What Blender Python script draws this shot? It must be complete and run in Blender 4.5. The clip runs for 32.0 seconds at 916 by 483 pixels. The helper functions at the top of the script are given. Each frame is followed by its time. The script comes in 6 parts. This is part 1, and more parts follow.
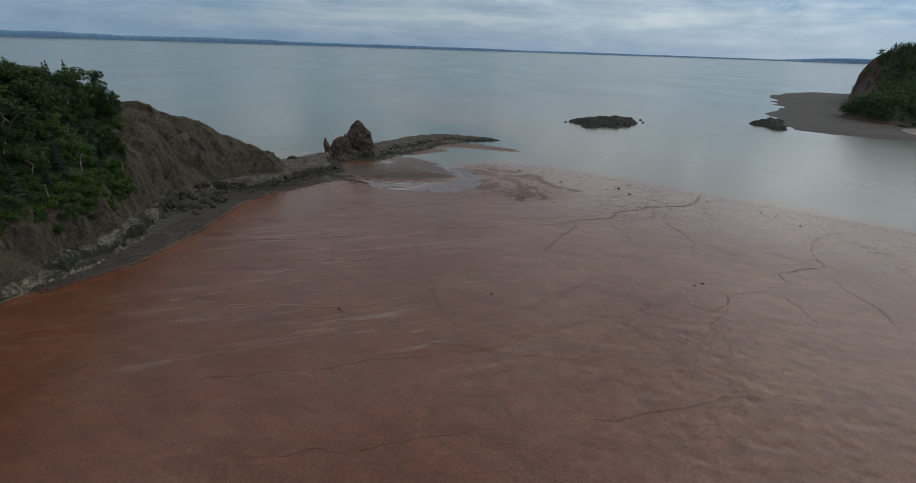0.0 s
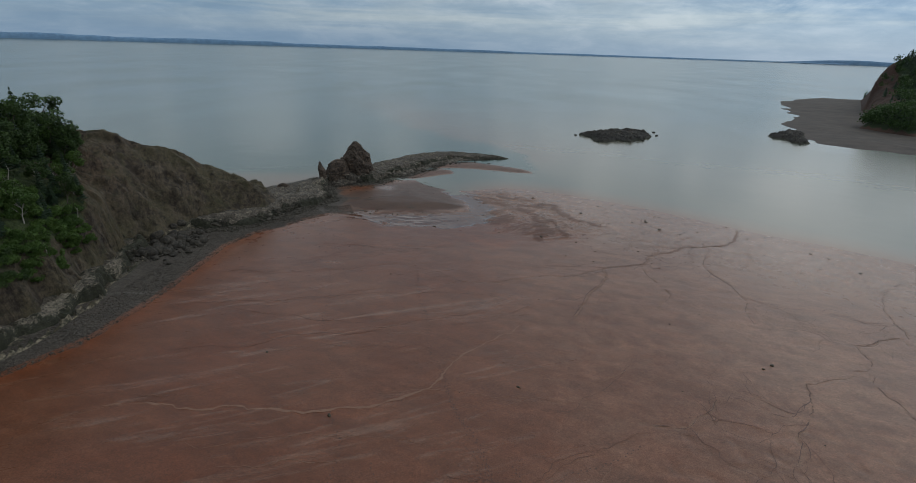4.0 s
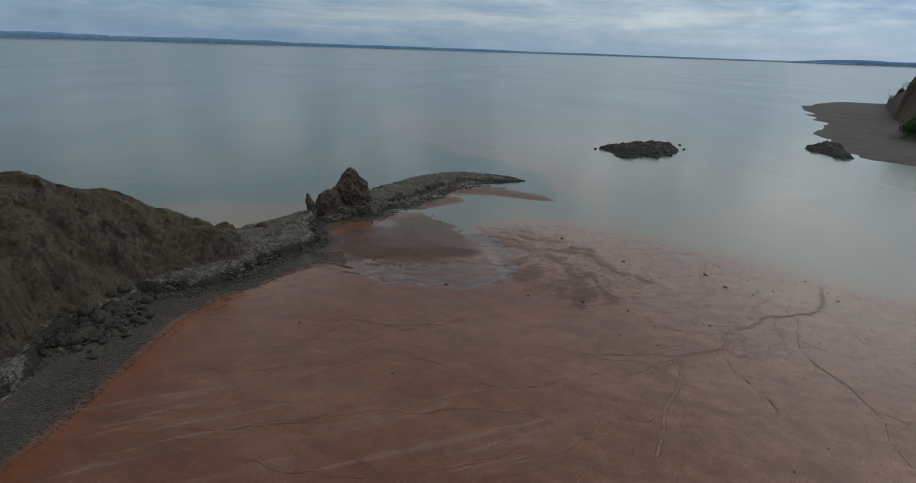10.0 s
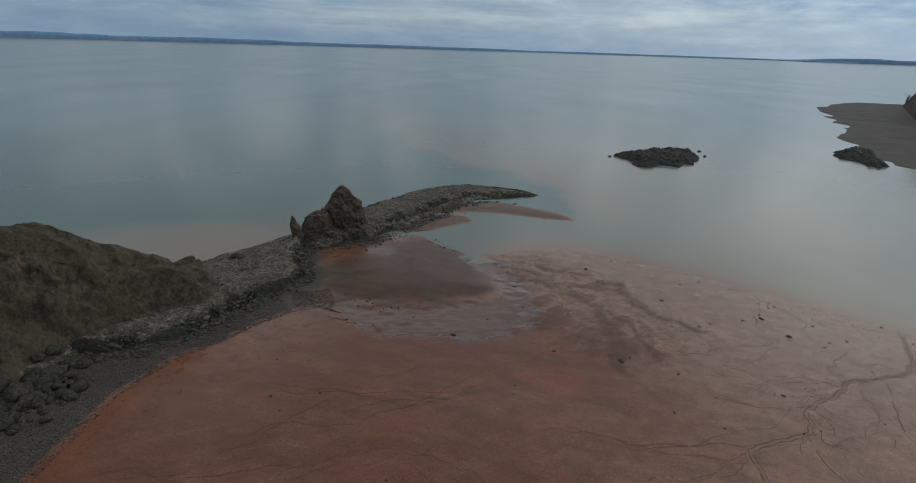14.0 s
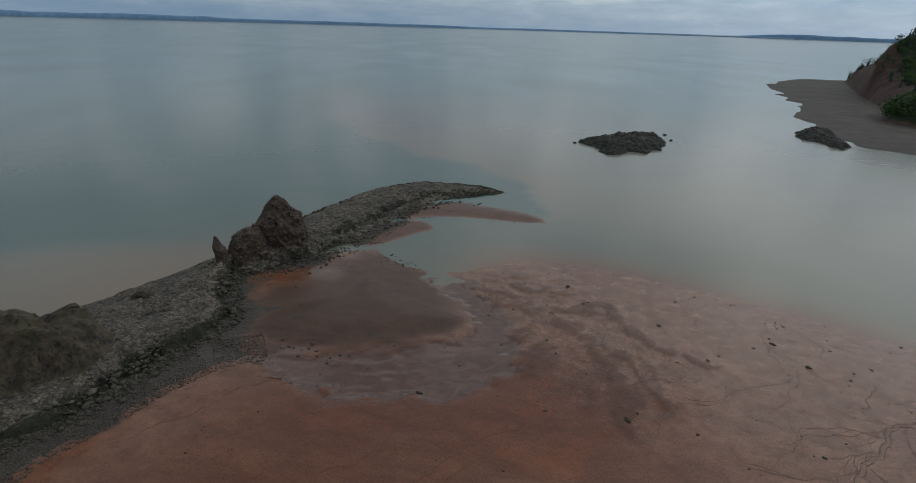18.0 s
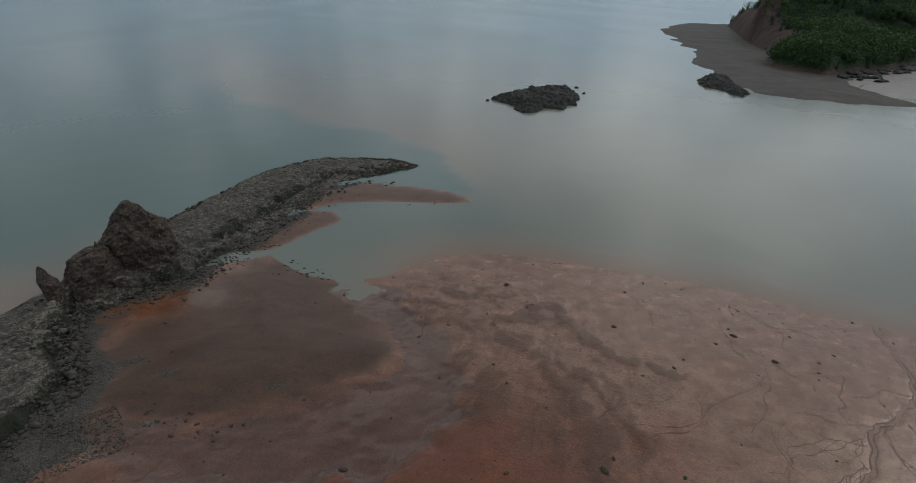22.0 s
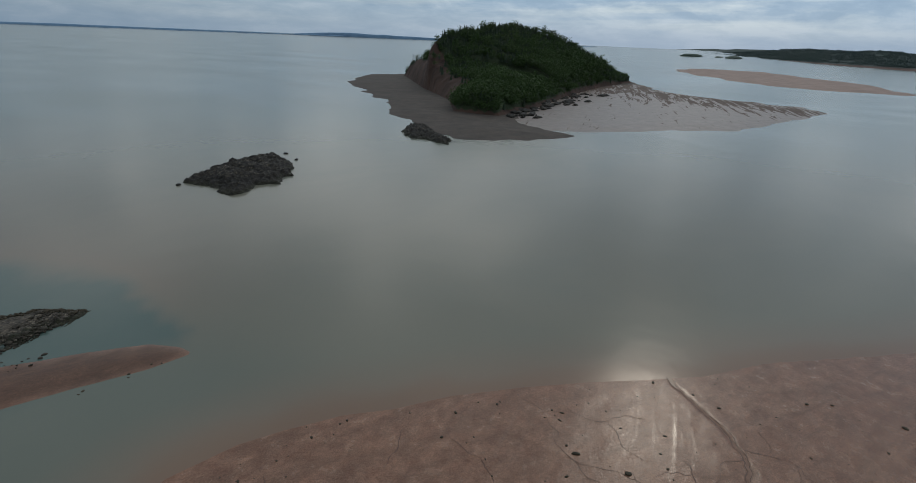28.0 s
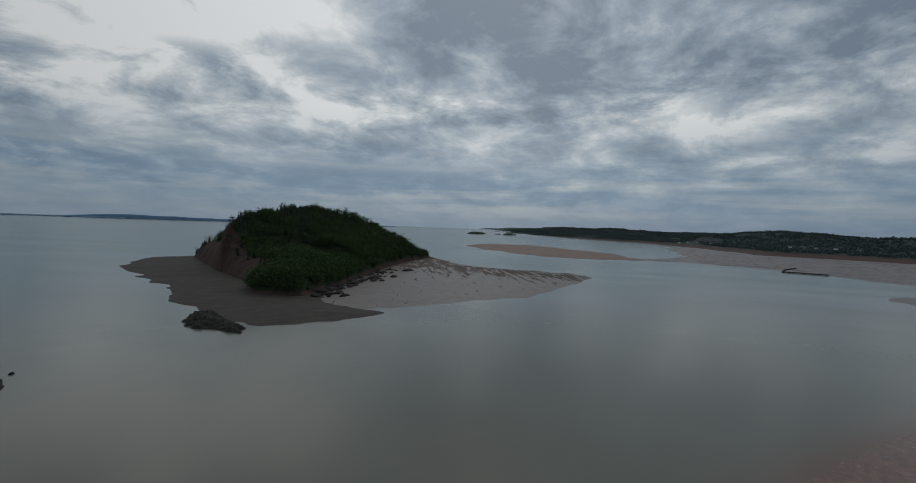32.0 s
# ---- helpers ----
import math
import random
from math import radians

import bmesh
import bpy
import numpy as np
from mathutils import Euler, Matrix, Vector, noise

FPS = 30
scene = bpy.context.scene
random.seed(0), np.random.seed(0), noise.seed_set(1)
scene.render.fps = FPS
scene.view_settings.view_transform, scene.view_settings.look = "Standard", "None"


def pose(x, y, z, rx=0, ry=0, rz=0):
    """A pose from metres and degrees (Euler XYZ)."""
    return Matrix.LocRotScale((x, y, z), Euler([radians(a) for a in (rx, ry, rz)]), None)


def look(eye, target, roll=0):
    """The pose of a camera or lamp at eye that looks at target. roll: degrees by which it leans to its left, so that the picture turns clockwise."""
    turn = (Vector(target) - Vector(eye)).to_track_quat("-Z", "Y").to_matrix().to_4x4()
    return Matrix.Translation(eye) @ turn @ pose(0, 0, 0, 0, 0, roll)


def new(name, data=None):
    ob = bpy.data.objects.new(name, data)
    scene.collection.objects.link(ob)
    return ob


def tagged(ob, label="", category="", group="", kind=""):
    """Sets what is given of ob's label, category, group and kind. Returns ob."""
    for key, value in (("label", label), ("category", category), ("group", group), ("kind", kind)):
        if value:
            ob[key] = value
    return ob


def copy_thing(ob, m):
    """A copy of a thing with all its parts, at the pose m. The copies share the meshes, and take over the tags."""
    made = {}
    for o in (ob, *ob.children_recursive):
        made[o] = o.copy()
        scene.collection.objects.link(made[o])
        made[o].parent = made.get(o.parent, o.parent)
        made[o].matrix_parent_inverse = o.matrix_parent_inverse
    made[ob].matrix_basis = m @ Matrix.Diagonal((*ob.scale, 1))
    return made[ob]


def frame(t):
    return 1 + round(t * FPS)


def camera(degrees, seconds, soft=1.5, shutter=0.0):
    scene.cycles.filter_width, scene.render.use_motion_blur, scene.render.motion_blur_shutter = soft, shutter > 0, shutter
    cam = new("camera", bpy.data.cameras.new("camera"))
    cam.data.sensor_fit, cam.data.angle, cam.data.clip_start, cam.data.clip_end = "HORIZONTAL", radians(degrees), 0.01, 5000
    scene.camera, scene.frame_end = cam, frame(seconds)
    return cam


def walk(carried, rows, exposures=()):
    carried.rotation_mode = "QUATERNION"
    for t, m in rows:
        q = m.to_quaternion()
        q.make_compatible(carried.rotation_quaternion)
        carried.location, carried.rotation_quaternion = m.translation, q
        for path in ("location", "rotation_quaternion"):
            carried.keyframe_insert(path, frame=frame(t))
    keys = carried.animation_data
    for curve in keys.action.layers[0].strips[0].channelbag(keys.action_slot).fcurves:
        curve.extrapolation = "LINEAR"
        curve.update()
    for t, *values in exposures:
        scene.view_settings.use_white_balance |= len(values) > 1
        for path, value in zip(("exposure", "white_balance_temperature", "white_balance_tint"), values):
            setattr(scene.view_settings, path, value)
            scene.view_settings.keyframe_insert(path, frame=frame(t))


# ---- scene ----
cam = camera(84.5, 32.0, soft=0.75)
PATH = [
    (0, (3.46, -2.51, 50.95), (3.00, 90.79, 14.96), 1.84),
    (0.5, (2.97, 0.37, 51.58), (2.46, 93.68, 15.63), 1.77),
    (1, (2.50, 3.29, 52.21), (2.02, 96.59, 16.23), 1.77),
    (1.5, (2.02, 6.25, 52.85), (1.55, 99.59, 16.96), 1.85),
    (2, (1.51, 9.24, 53.47), (1.06, 102.58, 17.60), 1.84),
    (2.5, (1.00, 12.24, 54.10), (0.55, 105.60, 18.28), 1.89),
    (3, (0.49, 15.26, 54.75), (0.18, 108.62, 18.93), 1.84),
    (3.5, (-0.01, 18.30, 55.43), (-0.32, 111.68, 19.64), 1.86),
    (5.5, (-1.75, 30.81, 58.84), (-2.17, 124.08, 22.78), 1.84),
    (6, (-2.19, 33.98, 59.37), (-2.62, 127.24, 23.30), 1.86),
    (6.5, (-2.65, 37.13, 59.69), (-3.04, 130.39, 23.60), 1.84),
    (7, (-3.13, 40.27, 59.86), (-3.57, 133.50, 23.71), 1.87),
    (7.5, (-3.60, 43.38, 59.91), (-4.04, 136.62, 23.76), 1.89),
    (8, (-4.08, 46.46, 59.87), (-4.57, 139.74, 23.82), 1.77),
    (8.5, (-4.53, 49.50, 59.83), (-5.02, 142.80, 23.84), 1.83),
    (9, (-4.97, 52.52, 59.80), (-5.46, 145.81, 23.79), 1.89),
    (9.5, (-5.39, 55.53, 59.81), (-5.91, 148.83, 23.81), 1.88),
    (10, (-5.78, 58.55, 59.83), (-6.24, 151.83, 23.79), 1.88),
    (10.5, (-6.16, 61.60, 59.87), (-6.59, 154.89, 23.86), 1.88),
    (11, (-6.53, 64.67, 59.92), (-6.98, 157.94, 23.85), 1.90),
    (11.5, (-6.87, 67.78, 59.97), (-7.32, 161.04, 23.88), 1.90),
    (12, (-7.20, 70.91, 60.02), (-7.69, 164.15, 23.89), 1.86),
    (12.5, (-7.50, 74.06, 60.06), (-8.08, 167.32, 23.97), 1.82),
    (13, (-7.76, 77.22, 60.10), (-8.33, 170.47, 23.98), 1.78),
    (13.5, (-7.98, 80.37, 60.15), (-8.57, 173.61, 24.01), 1.80),
    (14, (-8.18, 83.52, 60.21), (-8.80, 176.74, 24.02), 1.79),
    (14.5, (-8.37, 86.65, 60.28), (-8.00, 179.90, 24.17), 1.72),
    (16.5, (-9.16, 99.11, 60.67), (-3.61, 192.04, 24.17), 1.76),
    (17, (-9.27, 102.23, 60.74), (-3.25, 194.73, 23.23), 1.68),
    (17.5, (-9.35, 105.35, 60.79), (-2.39, 197.35, 22.21), 1.74),
    (18, (-9.38, 108.48, 60.83), (-1.39, 199.94, 21.20), 1.75),
    (18.5, (-9.37, 111.60, 60.85), (-0.04, 202.49, 20.20), 1.80),
    (19, (-9.31, 114.70, 60.86), (0.93, 205.02, 19.19), 1.78),
    (19.5, (-9.22, 117.76, 60.86), (2.15, 207.46, 18.14), 1.87),
    (20, (-9.09, 120.80, 60.87), (4.24, 209.77, 17.20), 1.88),
    (20.5, (-8.92, 123.81, 60.87), (8.10, 211.71, 16.31), 1.94),
    (21, (-8.70, 126.81, 60.86), (11.21, 213.59, 15.34), 2.04),
    (21.5, (-8.41, 129.78, 60.86), (13.96, 215.45, 14.36), 2.09),
    (22, (-8.03, 132.74, 60.85), (16.65, 217.23, 13.38), 2.15),
    (22.5, (-7.53, 135.66, 60.85), (20.24, 218.74, 12.61), 2.23),
    (23, (-6.91, 138.53, 60.87), (24.24, 220.03, 12.00), 2.22),
    (23.5, (-6.19, 141.34, 60.91), (26.28, 221.94, 11.41), 2.20),
    (24, (-5.38, 144.10, 60.96), (27.86, 224.29, 11.32), 2.24),
    (24.5, (-4.51, 146.86, 61.04), (31.51, 225.88, 11.46), 2.27),
    (25, (-3.57, 149.64, 61.15), (37.21, 226.41, 11.72), 2.33),
    (25.5, (-2.60, 152.49, 61.30), (43.66, 226.19, 12.02), 2.32),
    (27.5, (2.09, 164.17, 62.40), (67.68, 227.19, 20.84), 2.69),
    (28, (3.98, 166.52, 62.58), (74.02, 227.19, 24.99), 2.42),
    (28.5, (6.14, 168.62, 62.70), (80.74, 229.80, 36.40), 2.08),
    (29, (8.57, 170.50, 62.75), (88.34, 229.81, 51.87), 1.92),
    (29.5, (11.20, 172.18, 62.73), (100.38, 217.30, 59.49), 1.96),
    (30, (13.90, 173.69, 62.64), (106.03, 212.46, 59.49), 2.02),
    (30.5, (16.55, 175.06, 62.49), (109.18, 212.61, 59.34), 1.97),
    (31, (19.06, 176.30, 62.32), (112.00, 213.08, 59.15), 1.98),
    (31.5, (21.40, 177.42, 62.17), (114.66, 213.35, 58.98), 1.92),
    (32, (23.51, 178.44, 62.06), (117.28, 213.05, 58.87), 2.03),
]
EXPOSURES = [(0, 0.25), (14, 0.2), (17, 0.12), (21, 0.18), (25, 0.2), (27.5, 0.0), (29, -0.1), (30, -0.34), (31, -0.62), (32, -0.78)]
walk(cam, [(t, look(eye, target, roll)) for t, eye, target, roll in PATH], EXPOSURES)

# ---- world, sun ----
SUN_AZ, SUN_EL = radians(74.0), radians(38.0)
SUN_DIR = Vector((math.sin(SUN_AZ) * math.cos(SUN_EL), math.cos(SUN_AZ) * math.cos(SUN_EL), math.sin(SUN_EL)))


def build_world():
    w = bpy.data.worlds.new("overcast_sky")
    scene.world = w
    w.use_nodes = True
    nt = w.node_tree
    nt.nodes.clear()
    N, L = nt.nodes.new, nt.links.new

    def math_node(op, a, b=None, clamp=False):
        n = N("ShaderNodeMath")
        n.operation, n.use_clamp = op, clamp
        for i, v in enumerate((a, b)):
            if v is None:
                continue
            if isinstance(v, (int, float)):
                n.inputs[i].default_value = v
            else:
                L(v, n.inputs[i])
        return n.outputs[0]

    def ramp(fac, stops):
        n = N("ShaderNodeValToRGB")
        while len(n.color_ramp.elements) < len(stops):
            n.color_ramp.elements.new(0.5)
        for e, (p, c) in zip(n.color_ramp.elements, stops):
            e.position, e.color = p, (*c, 1)
        L(fac, n.inputs[0])
        return n.outputs[0]

    out, bg = N("ShaderNodeOutputWorld"), N("ShaderNodeBackground")
    sky = N("ShaderNodeTexSky")
    sky.sky_type, sky.sun_disc = "NISHITA", False
    sky.sun_elevation, sky.sun_rotation = SUN_EL, SUN_AZ
    tc = N("ShaderNodeTexCoord")
    sep = N("ShaderNodeSeparateXYZ")
    L(tc.outputs["Generated"], sep.inputs[0])
    z = math_node("MAXIMUM", sep.outputs[2], 0.0)
    zz = math_node("ADD", z, 0.25)
    comb = N("ShaderNodeCombineXYZ")
    L(math_node("DIVIDE", sep.outputs[0], zz), comb.inputs[0])
    L(math_node("DIVIDE", sep.outputs[1], zz), comb.inputs[1])
    # broad cloud masses and finer billows
    def cloud(scale, detail, rough, dist, off):
        mp = N("ShaderNodeMapping")
        mp.inputs["Location"].default_value = off
        L(comb.outputs[0], mp.inputs[0])
        n = N("ShaderNodeTexNoise")
        n.inputs["Scale"].default_value, n.inputs["Detail"].default_value = scale, detail
        n.inputs["Roughness"].default_value, n.inputs["Distortion"].default_value = rough, dist
        L(mp.outputs[0], n.inputs["Vector"])
        return n.outputs[0]
    big = cloud(0.85, 3, 0.5, 0.1, (57.36, 5.02, 0))
    fine = cloud(2.9, 10, 0.62, 0.25, (6.98, 0.4, 0))
    mixv = math_node("ADD", math_node("MULTIPLY", big, 0.30), math_node("MULTIPLY", fine, 0.70))
    az = math_node("MULTIPLY", math_node("ARCTAN2", sep.outputs[0], sep.outputs[1]), 180 / math.pi)
    el = math_node("MULTIPLY", math_node("ARCSINE", sep.outputs[2]), 180 / math.pi)
    waver = math_node("MULTIPLY", math_node("SUBTRACT", fine, 0.5), 26)
    az2, el2 = math_node("ADD", az, waver), math_node("ADD", el, math_node("MULTIPLY", waver, -0.3))

    def mass(a0, e0, wa, we, amount, ragged=True):
        """A cloud bank (negative) or a thin place (positive) at an azimuth and elevation, in degrees."""
        u = math_node("DIVIDE", math_node("SUBTRACT", az2 if ragged else az, a0), wa)
        v = math_node("DIVIDE", math_node("SUBTRACT", el2 if ragged else el, e0), we)
        q = math_node("ADD", math_node("MULTIPLY", u, u), math_node("MULTIPLY", v, v))
        return math_node("MULTIPLY", math_node("POWER", math.e, math_node("MULTIPLY", q, -1.0)), amount)

    for bank in ((84, 24, 24, 8.5, -0.085), (112, 19, 20, 5.0, -0.045), (92.5, 12.8, 3.6, 1.7, 0.085), (98, 10.3, 5, 1.4, 0.045), (46, 20.5, 11, 4.0, 0.095), (34, 19, 8, 3.0, 0.04),
                 (42, 16.2, 3.6, 1.0, -0.07), (67, 5.0, 20, 1.3, -0.075), (28, 5.9, 9, 1.3, -0.06), (72, 11, 16, 2.2, 0.03), (31, 10, 11, 2.5, 0.045), (104, 6, 12, 2.2, 0.02), (66, 29, 13, 6, -0.05)):
        mixv = math_node("ADD", mixv, mass(*bank))
    clouds = ramp(mixv, [(0.38, (0.21, 0.275, 0.35)), (0.46, (0.375, 0.455, 0.53)), (0.53, (0.62, 0.685, 0.725)), (0.595, (0.97, 1.0, 1.0))])
    # paler, bluish air towards the horizon, with long thin streaks of cloud
    low = ramp(z, [(0.0, (1, 1, 1)), (0.07, (0.88, 0.88, 0.88)), (0.12, (0.46, 0.46, 0.46)), (0.21, (0, 0, 0))])
    thin = N("ShaderNodeMapping")
    thin.inputs["Scale"].default_value = (1.6, 1.6, 26)
    L(tc.outputs["Generated"], thin.inputs[0])
    streak = N("ShaderNodeTexNoise")
    streak.inputs["Scale"].default_value, streak.inputs["Detail"].default_value = 1.3, 6
    streak.inputs["Roughness"].default_value, streak.inputs["Distortion"].default_value = 0.55, 0.5
    L(thin.outputs[0], streak.inputs["Vector"])
    air = N("ShaderNodeMixRGB")
    east = mass(28, 3, 34, 30, 0.34, False)
    for band in ((67, 4.6, 24, 1.5, -0.6), (27, 5.4, 10, 1.4, -0.5)):
        east = math_node("ADD", east, mass(*band))
    L(math_node("ADD", east, math_node("MULTIPLY", ramp(streak.outputs[0], [(0.42, (0, 0, 0)), (0.66, (1, 1, 1))]), ramp(z, [(0.012, (0, 0, 0)), (0.05, (1, 1, 1))])), True), air.inputs[0])
    air.inputs[1].default_value = (0.18, 0.315, 0.488, 1)
    air.inputs[2].default_value = (0.41, 0.51, 0.595, 1)
    mix1 = N("ShaderNodeMixRGB")
    L(math_node("MULTIPLY", low, 0.92), mix1.inputs[0])
    L(clouds, mix1.inputs[1])
    L(air.outputs[0], mix1.inputs[2])
    # thinner cloud round the hidden sun
    dot = N("ShaderNodeVectorMath")
    dot.operation = "DOT_PRODUCT"
    L(tc.outputs["Generated"], dot.inputs[0])
    dot.inputs[1].default_value = SUN_DIR
    near = math_node("POWER", math_node("MAXIMUM", dot.outputs["Value"], 0.0), 2.0)
    gain = math_node("ADD", 0.74, math_node("MULTIPLY", near, 0.66))
    bright = N("ShaderNodeMixRGB")
    bright.blend_type = "MULTIPLY"
    bright.inputs[0].default_value = 1
    L(mix1.outputs[0], bright.inputs[1])
    L(gain, bright.inputs[2])
    skyscale = N("ShaderNodeMixRGB")
    skyscale.blend_type = "MULTIPLY"
    skyscale.inputs[0].default_value = 1
    L(sky.outputs[0], skyscale.inputs[1])
    skyscale.inputs[2].default_value = (0.07, 0.07, 0.07, 1)
    final = N("ShaderNodeMixRGB")
    final.inputs[0].default_value = 0.85
    L(skyscale.outputs[0], final.inputs[1])
    L(bright.outputs[0], final.inputs[2])
    L(final.outputs[0], bg.inputs[0])
    bg.inputs[1].default_value = 1.0
    L(bg.outputs[0], out.inputs[0])


build_world()
sun_data = bpy.data.lights.new("sun", "SUN")
sun_data.energy, sun_data.angle, sun_data.color = 0.24, radians(7), (1.0, 0.90, 0.76)
sun = new("sun", sun_data)
sun.matrix_world = look(SUN_DIR * 400, (0, 0, 0))

# ---- materials ----
def material(name, build):
    m = bpy.data.materials.new(name)
    m.use_nodes = True
    nt = m.node_tree
    bsdf = nt.nodes["Principled BSDF"]
    build(Kit(nt), bsdf)
    return m


class Kit:
    """Short names for node work."""

    def __init__(self, nt):
        self.nt = nt
        self.tc = nt.nodes.new("ShaderNodeTexCoord")
        self.geo = nt.nodes.new("ShaderNodeNewGeometry")

    def put(self, value, socket):
        if hasattr(value, "is_output"):
            self.nt.links.new(value, socket)
        else:
            socket.default_value = (*value, 1) if isinstance(value, tuple) and len(value) == 3 and socket.type == "RGBA" else value

    def noise(self, scale, detail=4, rough=0.55, distort=0.0, stretch=(1, 1, 1), turn=(0, 0, 0)):
        mp = self.nt.nodes.new("ShaderNodeMapping")
        mp.vector_type = "TEXTURE"
        mp.inputs["Scale"].default_value, mp.inputs["Rotation"].default_value = tuple(1 / v for v in stretch), turn
        self.nt.links.new(self.geo.outputs["Position"], mp.inputs[0])
        n = self.nt.nodes.new("ShaderNodeTexNoise")
        n.inputs["Scale"].default_value, n.inputs["Detail"].default_value = scale, detail
        n.inputs["Roughness"].default_value, n.inputs["Distortion"].default_value = rough, distort
        self.nt.links.new(mp.outputs[0], n.inputs["Vector"])
        return n.outputs[0]

    def cells(self, scale, feature="F1", stretch=(1, 1, 1), out="Distance"):
        mp = self.nt.nodes.new("ShaderNodeMapping")
        mp.inputs["Scale"].default_value = stretch
        self.nt.links.new(self.geo.outputs["Position"], mp.inputs[0])
        n = self.nt.nodes.new("ShaderNodeTexVoronoi")
        n.feature = feature
        n.inputs["Scale"].default_value = scale
        self.nt.links.new(mp.outputs[0], n.inputs["Vector"])
        return n.outputs[out]

    def attr(self, name):
        n = self.nt.nodes.new("ShaderNodeAttribute")
        n.attribute_name = name
        s = self.nt.nodes.new("ShaderNodeSeparateColor")
        self.nt.links.new(n.outputs["Color"], s.inputs[0])
        return s.outputs

    def op(self, kind, a, b=0.0, clamp=False):
        n = self.nt.nodes.new("ShaderNodeMath")
        n.operation, n.use_clamp = kind, clamp
        self.put(a, n.inputs[0])
        self.put(b, n.inputs[1])
        return n.outputs[0]

    def ramp(self, fac, stops):
        n = self.nt.nodes.new("ShaderNodeValToRGB")
        while len(n.color_ramp.elements) < len(stops):
            n.color_ramp.elements.new(0.5)
        for e, (p, c) in zip(n.color_ramp.elements, stops):
            e.position, e.color = p, (c, c, c, 1) if isinstance(c, (int, float)) else (*c, 1)
        self.nt.links.new(fac, n.inputs[0])
        return n.outputs[0]

    def mix(self, fac, a, b, kind="MIX"):
        n = self.nt.nodes.new("ShaderNodeMixRGB")
        n.blend_type = kind
        for v, s in zip((fac, a, b), n.inputs):
            self.put(v, s)
        return n.outputs[0]

    def step(self, v, lo, hi):
        n = self.nt.nodes.new("ShaderNodeMapRange")
        n.interpolation_type = "SMOOTHSTEP"
        self.put(v, n.inputs[0])
        n.inputs[1].default_value, n.inputs[2].default_value = lo, hi
        return n.outputs[0]

    def bump(self, height, strength, distance, under=None):
        n = self.nt.nodes.new("ShaderNodeBump")
        n.inputs["Distance"].default_value = distance
        self.put(strength, n.inputs["Strength"])
        self.nt.links.new(height, n.inputs["Height"])
        if under is not None:
            self.nt.links.new(under, n.inputs["Normal"])
        return n.outputs[0]


